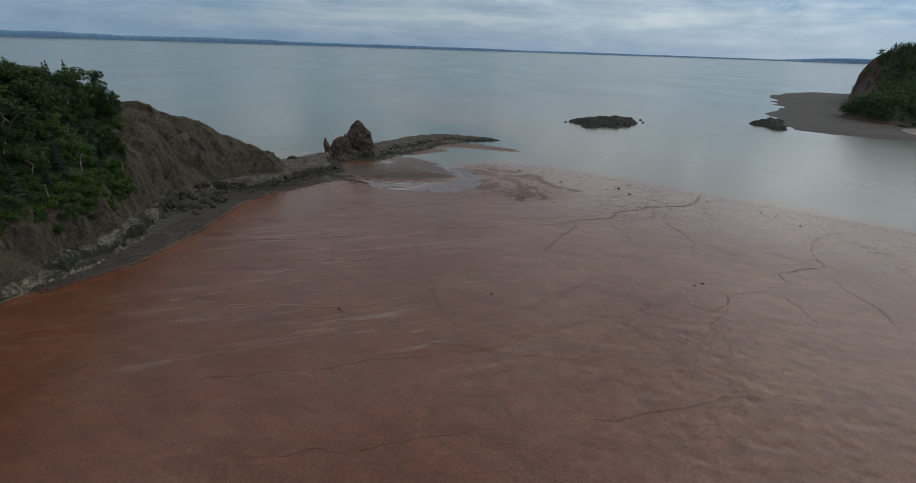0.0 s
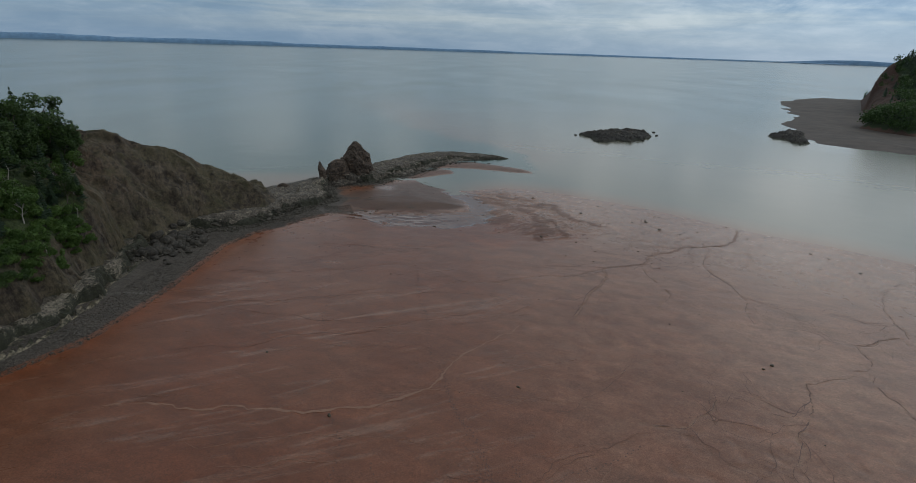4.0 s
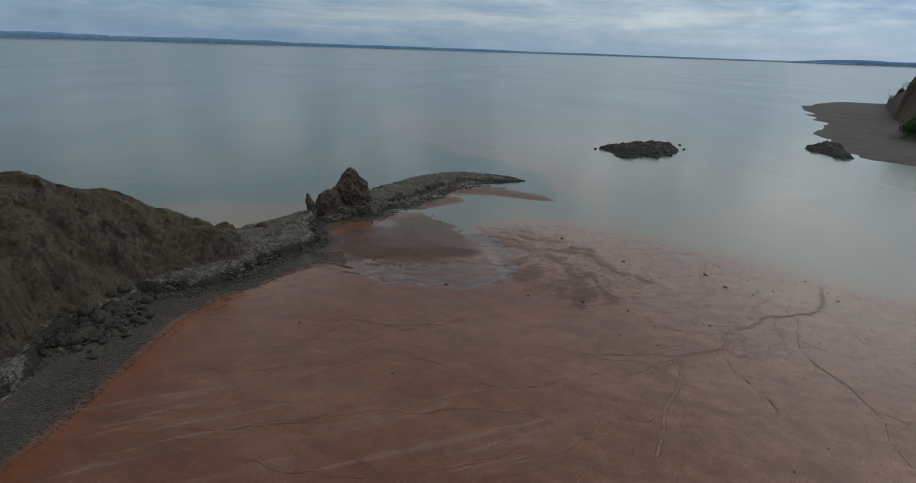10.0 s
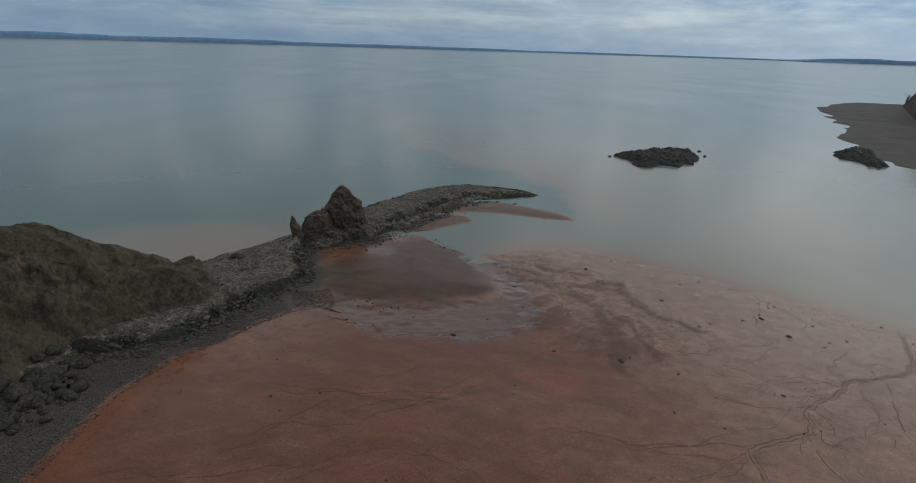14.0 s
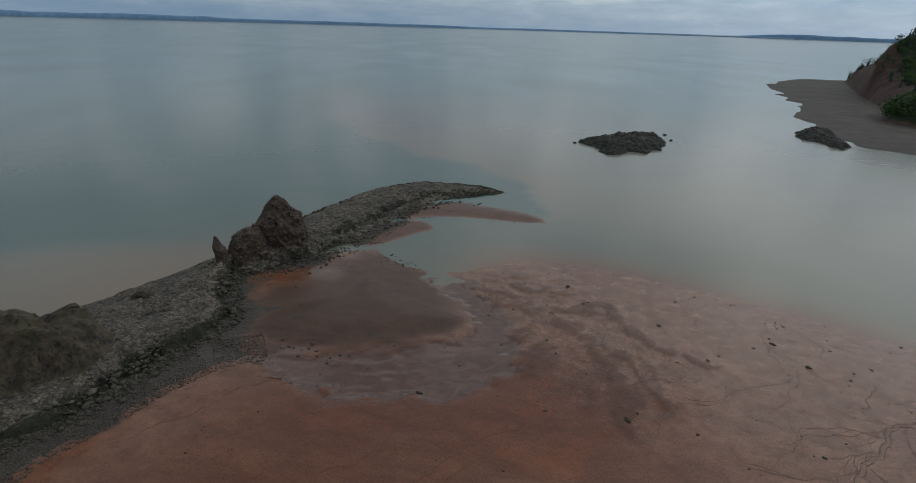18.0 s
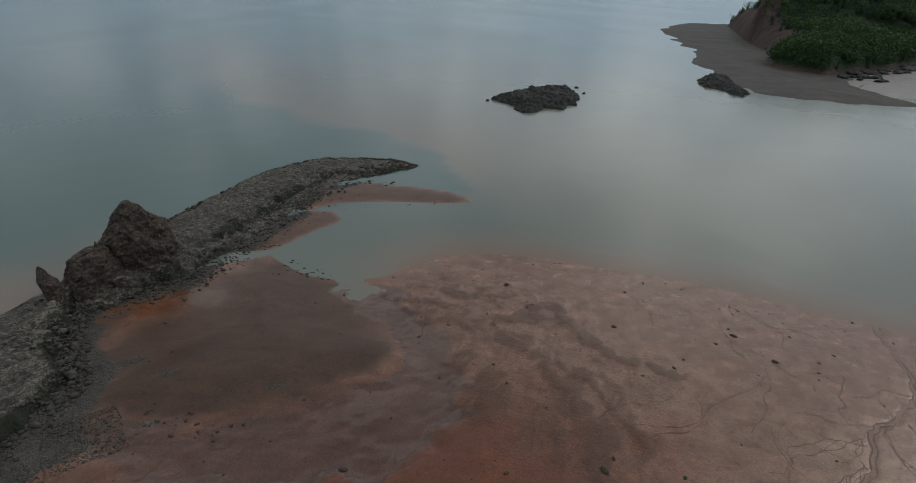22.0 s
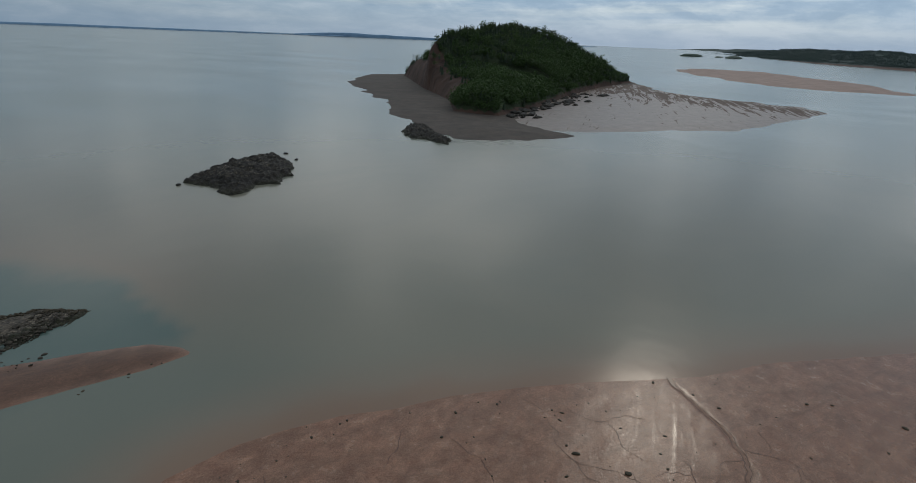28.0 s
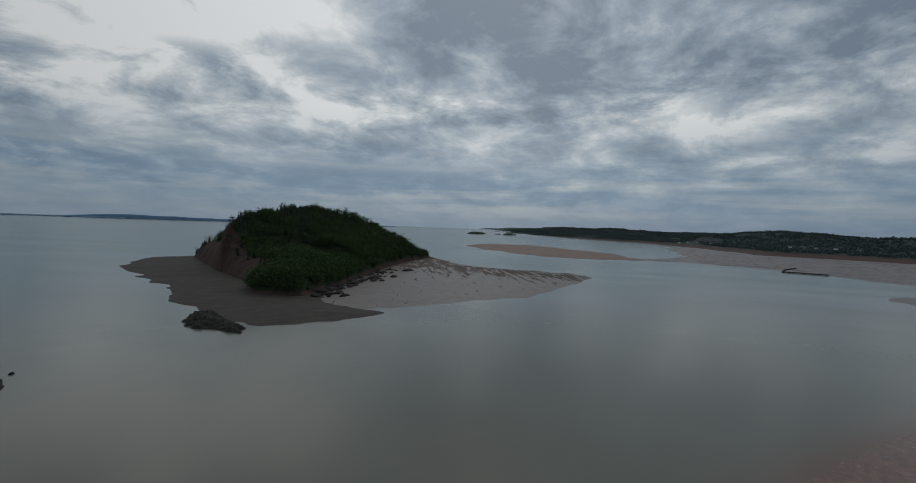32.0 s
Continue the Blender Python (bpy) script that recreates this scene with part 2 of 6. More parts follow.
def mud_nodes(k, b):
    wet, gravel, red = k.attr("mask")[:3]
    channel, orange = k.attr("mask2")[:2]
    sand, pool = k.attr("mask3")[:2]
    damp_shade, film, lump = k.attr("mask4")[:3]
    dent = k.attr("mask2")[2]
    big, mid, fine = k.noise(0.035, 3), k.noise(0.35, 5, 0.6), k.noise(5.0, 4, 0.65)
    streak = k.noise(0.5, 5, 0.62, 0.4, (0.35, 1.6, 1), (0, 0, 0.5))
    # pale mud, its tone partly painted sky sheen
    pale = k.mix(k.ramp(mid, [(0.35, 0.0), (0.65, 1.0)]), (0.176, 0.085, 0.052), (0.240, 0.132, 0.085))
    brick = k.mix(k.ramp(streak, [(0.2, 0.0), (0.8, 1.0)]), (0.110, 0.033, 0.0142), (0.138, 0.047, 0.0220))
    redness = k.op("ADD", red, k.op("MULTIPLY", k.op("SUBTRACT", big, 0.5), 0.9), True)
    col = k.mix(redness, pale, brick)
    col = k.mix(k.op("MULTIPLY", orange, 0.75), col, (0.190, 0.050, 0.014))
    col = k.mix(sand, col, k.mix(mid, (0.062, 0.030, 0.018), (0.086, 0.043, 0.026)))
    # sheets of running water, drawn out down the slope, that leave pale silt
    run = k.op("MULTIPLY", k.step(k.noise(0.2, 9, 0.72, 1.0, (0.16, 1.5, 1), (0, 0, 0.36)), 0.51, 0.66), film)
    col = k.mix(k.op("MULTIPLY", run, 0.42), col, (0.215, 0.128, 0.088))
    # a thin sheet of standing water over dark silt
    col = k.mix(k.op("MULTIPLY", pool, 0.85), col, (0.088, 0.042, 0.028))
    # darker wet sand with ragged edges; also paints in the hummocks' relief shading
    rag = k.step(k.op("ADD", damp_shade, k.op("MULTIPLY", k.op("SUBTRACT", k.noise(0.55, 9, 0.74, 0.9, (1, 0.5, 1), (0, 0, -0.35)), 0.5), 1.15)), 0.34, 0.68)
    spot = k.op("MULTIPLY", k.op("SUBTRACT", 1.0, k.step(k.op("ADD", k.cells(0.42, stretch=(1, 1.5, 1)), k.op("MULTIPLY", k.noise(2.0, 5, 0.7), 0.5)), 0.38, 0.50)), dent)
    rag = k.op("MAXIMUM", rag, spot)
    col = k.mix(k.op("MULTIPLY", rag, 0.5), col, (0.068, 0.031, 0.020))
    stones = k.cells(4.5)
    shade = k.ramp(k.cells(4.5, out="Color"), [(0.0, (0.022, 0.018, 0.0143)), (1.0, (0.104, 0.086, 0.068))])
    gmix = k.step(k.op("ADD", gravel, k.op("MULTIPLY", k.op("SUBTRACT", mid, 0.5), 0.5)), 0.35, 0.62)
    col = k.mix(gmix, col, shade)
    col = k.mix(k.op("MULTIPLY", channel, 0.5), col, (0.21, 0.135, 0.09))
    col = k.mix(0.3, col, k.ramp(k.noise(2.2, 5, 0.7), [(0.35, 0.25), (0.65, 0.75)]), "OVERLAY")
    col = k.mix(0.42, col, k.ramp(fine, [(0.32, 0.15), (0.68, 0.85)]), "OVERLAY")
    col = k.mix(0.42, col, k.ramp(k.noise(0.22, 7, 0.68, 0.6, (0.55, 1.3, 1), (0, 0, -0.3)), [(0.36, 0.28), (0.64, 0.72)]), "OVERLAY")
    speck = k.step(k.cells(0.62), 0.0, 0.06)
    col = k.mix(k.op("SUBTRACT", 0.75, k.op("MULTIPLY", speck, 0.75)), col, (0.02, 0.014, 0.00935))
    k.put(col, b.inputs["Base Color"])
    rough = k.op("SUBTRACT", 0.40, k.op("MULTIPLY", wet, 0.15))
    rough = k.op("ADD", rough, k.op("MULTIPLY", sand, 0.2))
    rough = k.op("ADD", rough, k.op("MULTIPLY", k.op("SUBTRACT", mid, 0.5), 0.2))
    rough = k.op("ADD", rough, k.op("MULTIPLY", gmix, 0.3), True)
    rough = k.op("ADD", rough, k.op("ADD", k.op("MULTIPLY", rag, 0.2), k.op("MULTIPLY", channel, 0.15)), True)
    smoothed = k.op("MAXIMUM", k.op("MULTIPLY", pool, k.op("SUBTRACT", 1.0, rag)), k.op("MULTIPLY", run, 0.8))
    rough = k.op("MULTIPLY", rough, k.op("SUBTRACT", 1.0, k.op("MULTIPLY", smoothed, 0.75)))
    k.put(rough, b.inputs["Roughness"])
    b.inputs["IOR"].default_value = 1.38
    k.put(k.op("ADD", 0.5, k.op("MULTIPLY", smoothed, 0.18)), b.inputs["Specular IOR Level"])
    still = k.op("SUBTRACT", 1.0, k.op("MULTIPLY", smoothed, 0.93))
    low = k.noise(0.9, 5, 0.6, 0.5, (0.5, 1.5, 1), (0, 0, 0.6))
    n1 = k.bump(low, k.op("MULTIPLY", still, 0.24), 0.08)
    waves = k.noise(1.5, 5, 0.6, 0.8, (0.55, 1.7, 1), (0, 0, -0.7))
    n1 = k.bump(waves, k.op("MULTIPLY", k.op("ADD", 0.14, k.op("MULTIPLY", lump, 0.75)), still), 0.16, n1)
    n2 = k.bump(fine, k.op("MULTIPLY", still, 0.34), 0.03, n1)
    n3 = k.bump(k.mix(gmix, (0, 0, 0), stones), 0.9, 0.15, n2)
    k.put(n3, b.inputs["Normal"])


def water_nodes(k, b):
    silt, shallow, pink = k.attr("mask")[:3]
    fringe = k.attr("mask2")[0]
    wav = k.op("ADD", silt, k.op("MULTIPLY", k.op("SUBTRACT", k.noise(0.012, 5, 0.6, 1.0, (1, 1.6, 1)), 0.5), 0.5), True)
    col = k.mix(wav, (0.080, 0.122, 0.110), (0.172, 0.167, 0.130))
    col = k.mix(pink, col, (0.196, 0.148, 0.112))
    col = k.mix(shallow, col, (0.206, 0.152, 0.112))
    col = k.mix(fringe, col, (0.200, 0.128, 0.088))
    k.put(col, b.inputs["Base Color"])
    b.inputs["IOR"].default_value = 1.33
    calm = k.noise(0.01, 3, 0.5, 0.6, (1, 0.45, 1))
    k.put(k.op("ADD", 0.12, k.op("MULTIPLY", calm, 0.14)), b.inputs["Roughness"])
    rip = k.noise(0.55, 3, 0.55, 0.4, (1, 0.6, 1))
    swell = k.noise(0.06, 3, 0.5)
    n1 = k.bump(swell, 0.10, 1.2)
    k.put(k.bump(rip, 0.05, 0.07, n1), b.inputs["Normal"])


def rock_nodes(dark, light, algae=0.0, strata=(0.25, 0.25, 3.0), turn=(0.3, 0.15, 0), size=1.0):
    def build(k, b):
        broad, mid, fine = k.noise(0.12 / size, 4), k.noise(0.9 / size, 6, 0.65), k.noise(6.0 / size, 5, 0.7)
        lay = k.noise(0.8 / size, 5, 0.6, 0.8, strata, turn)
        v = k.op("ADD", k.op("MULTIPLY", mid, 0.45), k.op("ADD", k.op("MULTIPLY", lay, 0.3), k.op("MULTIPLY", broad, 0.25)))
        col = k.mix(k.ramp(v, [(0.40, 0.0), (0.58, 1.0)]), dark, light)
        chunk = k.cells(1.3 / size, stretch=(1.0, 1.7, 1.4), out="Color")
        col = k.mix(0.55, col, k.ramp(chunk, [(0.15, 0.12), (0.85, 0.88)]), "OVERLAY")
        joint = k.step(k.cells(1.3 / size, "DISTANCE_TO_EDGE", stretch=(1.0, 1.7, 1.4)), 0.0, 0.09)
        col = k.mix(k.op("MULTIPLY", k.op("SUBTRACT", 1.0, joint), 0.55), col, tuple(c * 0.3 for c in dark))
        crack = k.step(k.cells(0.55 / size, "DISTANCE_TO_EDGE"), 0.0, 0.07)
        col = k.mix(k.op("MULTIPLY", k.op("SUBTRACT", 1.0, crack), 0.32), col, tuple(c * 0.35 for c in dark))
        if algae:
            a = k.attr("mask")
            weed = k.step(k.op("ADD", k.noise(0.45, 9, 0.82, 1.2, strata, turn), k.op("MULTIPLY", k.op("SUBTRACT", a[0], 0.5), 0.42)), 0.53, 0.57)
            col = k.mix(k.op("MULTIPLY", weed, algae), col, k.mix(mid, (0.010, 0.0105, 0.004), (0.026, 0.027, 0.010)))
            salt = k.step(k.op("ADD", k.noise(0.8, 9, 0.8, 0.3), k.op("MULTIPLY", k.op("SUBTRACT", a[1], 0.5), 0.35)), 0.55, 0.63)
            col = k.mix(k.op("MULTIPLY", salt, 0.6), col, (0.235, 0.198, 0.150))
        col = k.mix(0.6, col, k.ramp(k.noise(2.2 / size, 6, 0.75), [(0.38, 0.1), (0.62, 0.9)]), "OVERLAY")
        col = k.mix(0.6, col, k.ramp(fine, [(0.32, 0.08), (0.68, 0.92)]), "OVERLAY")
        k.put(col, b.inputs["Base Color"])
        b.inputs["Roughness"].default_value = 0.82
        n1 = k.bump(mid, 1.0, 0.7 * size)
        n2 = k.bump(lay, 0.6, 0.3 * size, n1)
        k.put(k.bump(fine, 0.7, 0.08 * size, n2), b.inputs["Normal"])
    return build


def cliff_nodes(k, b):
    """Brown basalt with red scree, grey ledges and grass where the mask says."""
    grass, ledge, scree = k.attr("mask")[:3]
    broad, mid, fine = k.noise(0.1, 4), k.noise(0.7, 6, 0.66), k.noise(4.5, 5, 0.7)
    gully = k.noise(0.3, 7, 0.68, 0.5, (1.2, 1.2, 0.22))
    v = k.op("ADD", k.op("MULTIPLY", gully, 0.5), k.op("MULTIPLY", mid, 0.5))
    col = k.mix(k.ramp(v, [(0.43, 0.0), (0.57, 1.0)]), (0.026, 0.0190, 0.0125), (0.088, 0.067, 0.043))
    col = k.mix(k.op("MULTIPLY", k.step(broad, 0.42, 0.60), 0.55), col, (0.074, 0.062, 0.030))
    col = k.mix(k.op("MULTIPLY", scree, k.step(mid, 0.35, 0.6)), col, (0.098, 0.060, 0.038))
    moss = k.step(k.noise(0.22, 6, 0.7), 0.5, 0.66)
    col = k.mix(k.op("MULTIPLY", moss, 0.4), col, (0.050, 0.050, 0.018))
    edge = k.step(k.cells(0.5, "DISTANCE_TO_EDGE"), 0.0, 0.08)
    fissure = k.step(k.noise(0.9, 8, 0.75, 0.7, (1, 1, 0.3)), 0.34, 0.42)
    col = k.mix(k.op("SUBTRACT", 0.6, k.op("MULTIPLY", fissure, 0.6)), col, (0.009, 0.0065, 0.0045))
    pale = k.mix(k.op("MULTIPLY", k.op("SUBTRACT", 1.0, edge), 0.6), k.mix(k.step(k.noise(0.8, 6, 0.7), 0.36, 0.62), (0.05, 0.043, 0.030), (0.225, 0.188, 0.130)), (0.03, 0.03, 0.017))
    weed = k.step(k.noise(0.32, 8, 0.7, 0.8, (0.5, 1.4, 1), (0, 0, 1.35)), 0.50, 0.55)
    pale = k.mix(k.op("MULTIPLY", weed, 0.85), pale, k.mix(mid, (0.009, 0.010, 0.004), (0.026, 0.028, 0.011)))
    col = k.mix(k.step(k.op("ADD", ledge, k.op("MULTIPLY", k.op("SUBTRACT", mid, 0.5), 0.8)), 0.4, 0.65), col, pale)
    green = k.mix(k.ramp(mid, [(0.35, 0.0), (0.65, 1.0)]), (0.020, 0.032, 0.0085), (0.050, 0.068, 0.0175))
    col = k.mix(k.step(k.op("ADD", grass, k.op("MULTIPLY", k.op("SUBTRACT", k.noise(0.5, 6, 0.7), 0.5), 1.2)), 0.42, 0.62), col, green)
    col = k.mix(0.45, col, k.ramp(k.noise(1.6, 7, 0.75, 0.3), [(0.38, 0.1), (0.62, 0.9)]), "OVERLAY")
    col = k.mix(0.35, col, k.ramp(fine, [(0.28, 0.2), (0.72, 0.8)]), "OVERLAY")
    k.put(col, b.inputs["Base Color"])
    b.inputs["Roughness"].default_value = 0.9
    cracks = fissure
    n1 = k.bump(gully, 0.9, 1.0)
    n1 = k.bump(cracks, 0.9, 0.5, n1)
    n2 = k.bump(mid, 0.8, 0.5, n1)
    k.put(k.bump(fine, 0.8, 0.12, n2), b.inputs["Normal"])


def leaf_nodes(a, c, trans=0.3):
    def build(k, b):
        rnd = k.geo.outputs["Random Per Island"]
        clump = k.noise(0.25, 3)
        f = k.op("ADD", k.op("MULTIPLY", rnd, 0.5), k.op("MULTIPLY", k.step(clump, 0.35, 0.65), 0.5))
        k.put(k.mix(f, a, c), b.inputs["Base Color"])
        b.inputs["Roughness"].default_value = 0.6
        b.inputs["Specular IOR Level"].default_value = 0.3
        out = k.nt.nodes["Material Output"]
        tr = k.nt.nodes.new("ShaderNodeBsdfTranslucent")
        k.put(k.mix(f, a, c), tr.inputs[0])
        ms = k.nt.nodes.new("ShaderNodeMixShader")
        ms.inputs[0].default_value = trans
        k.nt.links.new(b.outputs[0], ms.inputs[1])
        k.nt.links.new(tr.outputs[0], ms.inputs[2])
        k.nt.links.new(ms.outputs[0], out.inputs[0])
    return build


def plain_nodes(a, c, scale=0.5, rough=0.9, bump=0.2):
    def build(k, b):
        n = k.noise(scale, 6, 0.65)
        col = k.mix(k.ramp(n, [(0.33, 0.0), (0.67, 1.0)]), a, c)
        k.put(k.mix(0.3, col, k.ramp(k.noise(scale * 9, 4), [(0.3, 0.25), (0.7, 0.75)]), "OVERLAY"), b.inputs["Base Color"])
        b.inputs["Roughness"].default_value = rough
        k.put(k.bump(n, 0.5, bump), b.inputs["Normal"])
    return build


def flat_nodes(k, b):
    """Wet tidal flat with drainage streaks; the mask gives rough brown patches."""
    rip = k.attr("mask")[0]
    streak = k.noise(0.045, 8, 0.7, 0.8, (0.35, 3.0, 1), (0, 0, 0.45))
    mid = k.noise(0.15, 5)
    col = k.mix(k.ramp(mid, [(0.35, 0.0), (0.65, 1.0)]), (0.112, 0.080, 0.064), (0.165, 0.122, 0.100))
    dark = k.step(k.op("ADD", streak, k.op("MULTIPLY", rip, 0.16)), 0.60, 0.66)
    k.put(k.mix(k.op("MULTIPLY", dark, 0.8), col, (0.078, 0.046, 0.033)), b.inputs["Base Color"])
    k.put(k.op("ADD", 0.4, k.op("MULTIPLY", dark, 0.45)), b.inputs["Roughness"])
    k.put(k.bump(streak, 0.5, 0.4), b.inputs["Normal"])


MUD = material("wet_red_mud", mud_nodes)
WATER = material("silty_sea_water", water_nodes)
CLIFF = material("brown_basalt_cliff", cliff_nodes)
STACK = material("dark_basalt", rock_nodes((0.027, 0.019, 0.0135), (0.102, 0.070, 0.047)))
PLATFORM_STACK = material("stack_foot_rock", rock_nodes((0.032, 0.026, 0.019), (0.150, 0.124, 0.096), 0.0, (0.3, 0.3, 1.6), (0.2, 0.1, 0.8)))
PLATFORM = material("wave_cut_rock", rock_nodes((0.026, 0.021, 0.0155), (0.146, 0.121, 0.091), 0.95, (0.3, 2.2, 0.6), (0.1, 0.05, 0.8075)))
ISLET = material("weedy_black_rock", rock_nodes((0.005, 0.0045, 0.004), (0.034, 0.029, 0.021), 0.6, (0.25, 1.8, 0.8), (0, 0, 0.4), 2.0))
BOULDER = material("grey_boulder_rock", rock_nodes((0.014, 0.012, 0.009), (0.070, 0.058, 0.042), 0.0, size=0.5))
WEEDSTONE = material("weed_covered_stone", plain_nodes((0.018, 0.016, 0.00935), (0.075, 0.058, 0.0357), 2.5))
RUBBLE = material("weedy_rubble", plain_nodes((0.014, 0.0125, 0.0075), (0.085, 0.072, 0.055), 0.7))
PALEBLOCK = material("pale_broken_rock", plain_nodes((0.030, 0.026, 0.018), (0.165, 0.140, 0.108), 0.9))
PEBBLE = material("beach_pebble", plain_nodes((0.022, 0.018, 0.0143), (0.100, 0.083, 0.065), 1.3))
LEAF = material("broad_leaves", leaf_nodes((0.022, 0.044, 0.013), (0.068, 0.114, 0.030)))
LEAF2 = material("fresh_shrub_leaves", leaf_nodes((0.036, 0.076, 0.015), (0.098, 0.165, 0.034)))
NEEDLE = material("spruce_needles", leaf_nodes((0.012, 0.026, 0.014), (0.036, 0.062, 0.030), 0.12))
BARK = material("dark_bark", plain_nodes((0.05, 0.04, 0.03), (0.13, 0.11, 0.09), 4.0, 0.9, 0.03))
BIRCH = material("pale_birch_bark", plain_nodes((0.22, 0.20, 0.17), (0.48, 0.45, 0.40), 5.0, 0.8, 0.02))
BEACHGRAVEL = material("dark_beach_gravel", plain_nodes((0.034, 0.026, 0.020), (0.070, 0.052, 0.041), 0.08, 0.85, 0.3))
REDCLIFF = material("red_sandstone_bluff", plain_nodes((0.085, 0.042, 0.028), (0.20, 0.098, 0.066), 0.09, 0.92, 1.5))
FLAT = material("tidal_flat_mud", flat_nodes)
FARWOOD = material("far_wooded_hill", plain_nodes((0.040, 0.062, 0.050), (0.070, 0.095, 0.075), 0.02, 1.0, 2.0))
# the shore's pale blue is aerial haze painted as base colour
HAZE_BLUE = material("haze_tinted_shore", plain_nodes((0.145, 0.25, 0.385), (0.165, 0.275, 0.405), 0.004, 1.0, 1.0))
HOUSEWALL = material("white_house_wall", plain_nodes((0.6, 0.6, 0.58), (0.8, 0.8, 0.78), 0.4, 0.7, 0.01))
HOUSEROOF = material("grey_house_roof", plain_nodes((0.08, 0.08, 0.09), (0.14, 0.14, 0.15), 0.4, 0.8, 0.01))

# ---- geometry helpers ----
rng = np.random.default_rng(7)


def hash01(ix, iy, iz):
    h = (ix.astype(np.int64) * 374761393 + iy.astype(np.int64) * 668265263 + iz.astype(np.int64) * 2147483647) & 0xFFFFFFFF
    h = ((h ^ (h >> 13)) * 1274126177) & 0xFFFFFFFF
    h = ((h ^ (h >> 16)) * 2246822519) & 0xFFFFFFFF
    return ((h ^ (h >> 15)) & 0xFFFFFF) / float(0xFFFFFF)


def vnoise(x, y, z=0.0):
    """Smooth noise from -1 to 1."""
    x, y, z = np.broadcast_arrays(np.asarray(x, float), np.asarray(y, float), np.asarray(z, float))
    ix, iy, iz = np.floor(x), np.floor(y), np.floor(z)
    fx, fy, fz = x - ix, y - iy, z - iz
    fx, fy, fz = (f * f * (3 - 2 * f) for f in (fx, fy, fz))
    out = 0
    for dx in (0, 1):
        for dy in (0, 1):
            for dz in (0, 1):
                w = (fx if dx else 1 - fx) * (fy if dy else 1 - fy) * (fz if dz else 1 - fz)
                out = out + w * hash01(ix + dx, iy + dy, iz + dz)
    return out * 2 - 1


def fbm(x, y, z=0.0, octaves=4, gain=0.5):
    total, amp = 0, 1.0
    for o in range(octaves):
        f = 2.0**o
        total = total + amp * vnoise(np.asarray(x) * f + 17.3 * o, np.asarray(y) * f - 9.1 * o, np.asarray(z) * f + 3.7 * o)
        amp *= gain
    return total


def ridged(x, y, z=0.0, octaves=4):
    total, amp = 0, 1.0
    for o in range(octaves):
        f = 2.0**o
        total = total + amp * (1 - 2 * np.abs(vnoise(np.asarray(x) * f + 5.3 * o, np.asarray(y) * f + 1.1 * o, np.asarray(z) * f)))
        amp *= 0.5
    return total


def blocks(x, y, z, seed=0):
    """Broken blocks: a random value from -1 to 1 that is even within each cell, and the distance to the cell's heart."""
    layers = (0,) if np.ndim(z) == 0 else (-1, 0, 1)
    x, y, z = np.broadcast_arrays(np.asarray(x, float), np.asarray(y, float), np.asarray(z, float))
    ix, iy, iz = np.floor(x), np.floor(y), np.floor(z)
    best, val = np.full(x.shape, 9.0), np.zeros(x.shape)
    for dx in (-1, 0, 1):
        for dy in (-1, 0, 1):
            for dz in layers:
                cx, cy, cz = ix + dx, iy + dy, iz + dz
                a = hash01(cx + seed, cy, cz)
                b = hash01(cx, cy + 31 + seed, cz)
                c = hash01(cx, cy, cz + 57 + seed)
                d = (cx + a - x) ** 2 + (cy + b - y) ** 2 + (cz + c - z) ** 2
                near = d < best
                best, val = np.where(near, d, best), np.where(near, hash01(cx + 91, cy + seed, cz), val)
    return val * 2 - 1, np.sqrt(best)


def smooth(v, lo, hi):
    t = np.clip((v - lo) / (hi - lo), 0, 1)
    return t * t * (3 - 2 * t)


def line_distance(px, py, line):
    """Distance to a polyline, and how far along it (in vertices) the nearest place lies."""
    best, along = np.full(np.shape(px), 1e9), np.zeros(np.shape(px))
    for i, ((ax, ay), (bx, by)) in enumerate(zip(line[:-1], line[1:])):
        dx, dy = bx - ax, by - ay
        t = np.clip(((px - ax) * dx + (py - ay) * dy) / (dx * dx + dy * dy + 1e-9), 0, 1)
        d = np.hypot(px - ax - t * dx, py - ay - t * dy)
        near = d < best
        best, along = np.where(near, d, best), np.where(near, i + t, along)
    return best, along


def inside(px, py, poly):
    res = np.zeros(np.shape(px), bool)
    for (ax, ay), (bx, by) in zip(poly, poly[1:] + poly[:1]):
        if ay == by:
            continue
        res ^= ((ay > py) != (by > py)) & (px < (bx - ax) * (py - ay) / (by - ay) + ax)
    return res


def signed(px, py, poly):
    """Distance to a closed outline, positive inside."""
    d, _ = line_distance(px, py, poly + poly[:1])
    return np.where(inside(px, py, poly), d, -d)


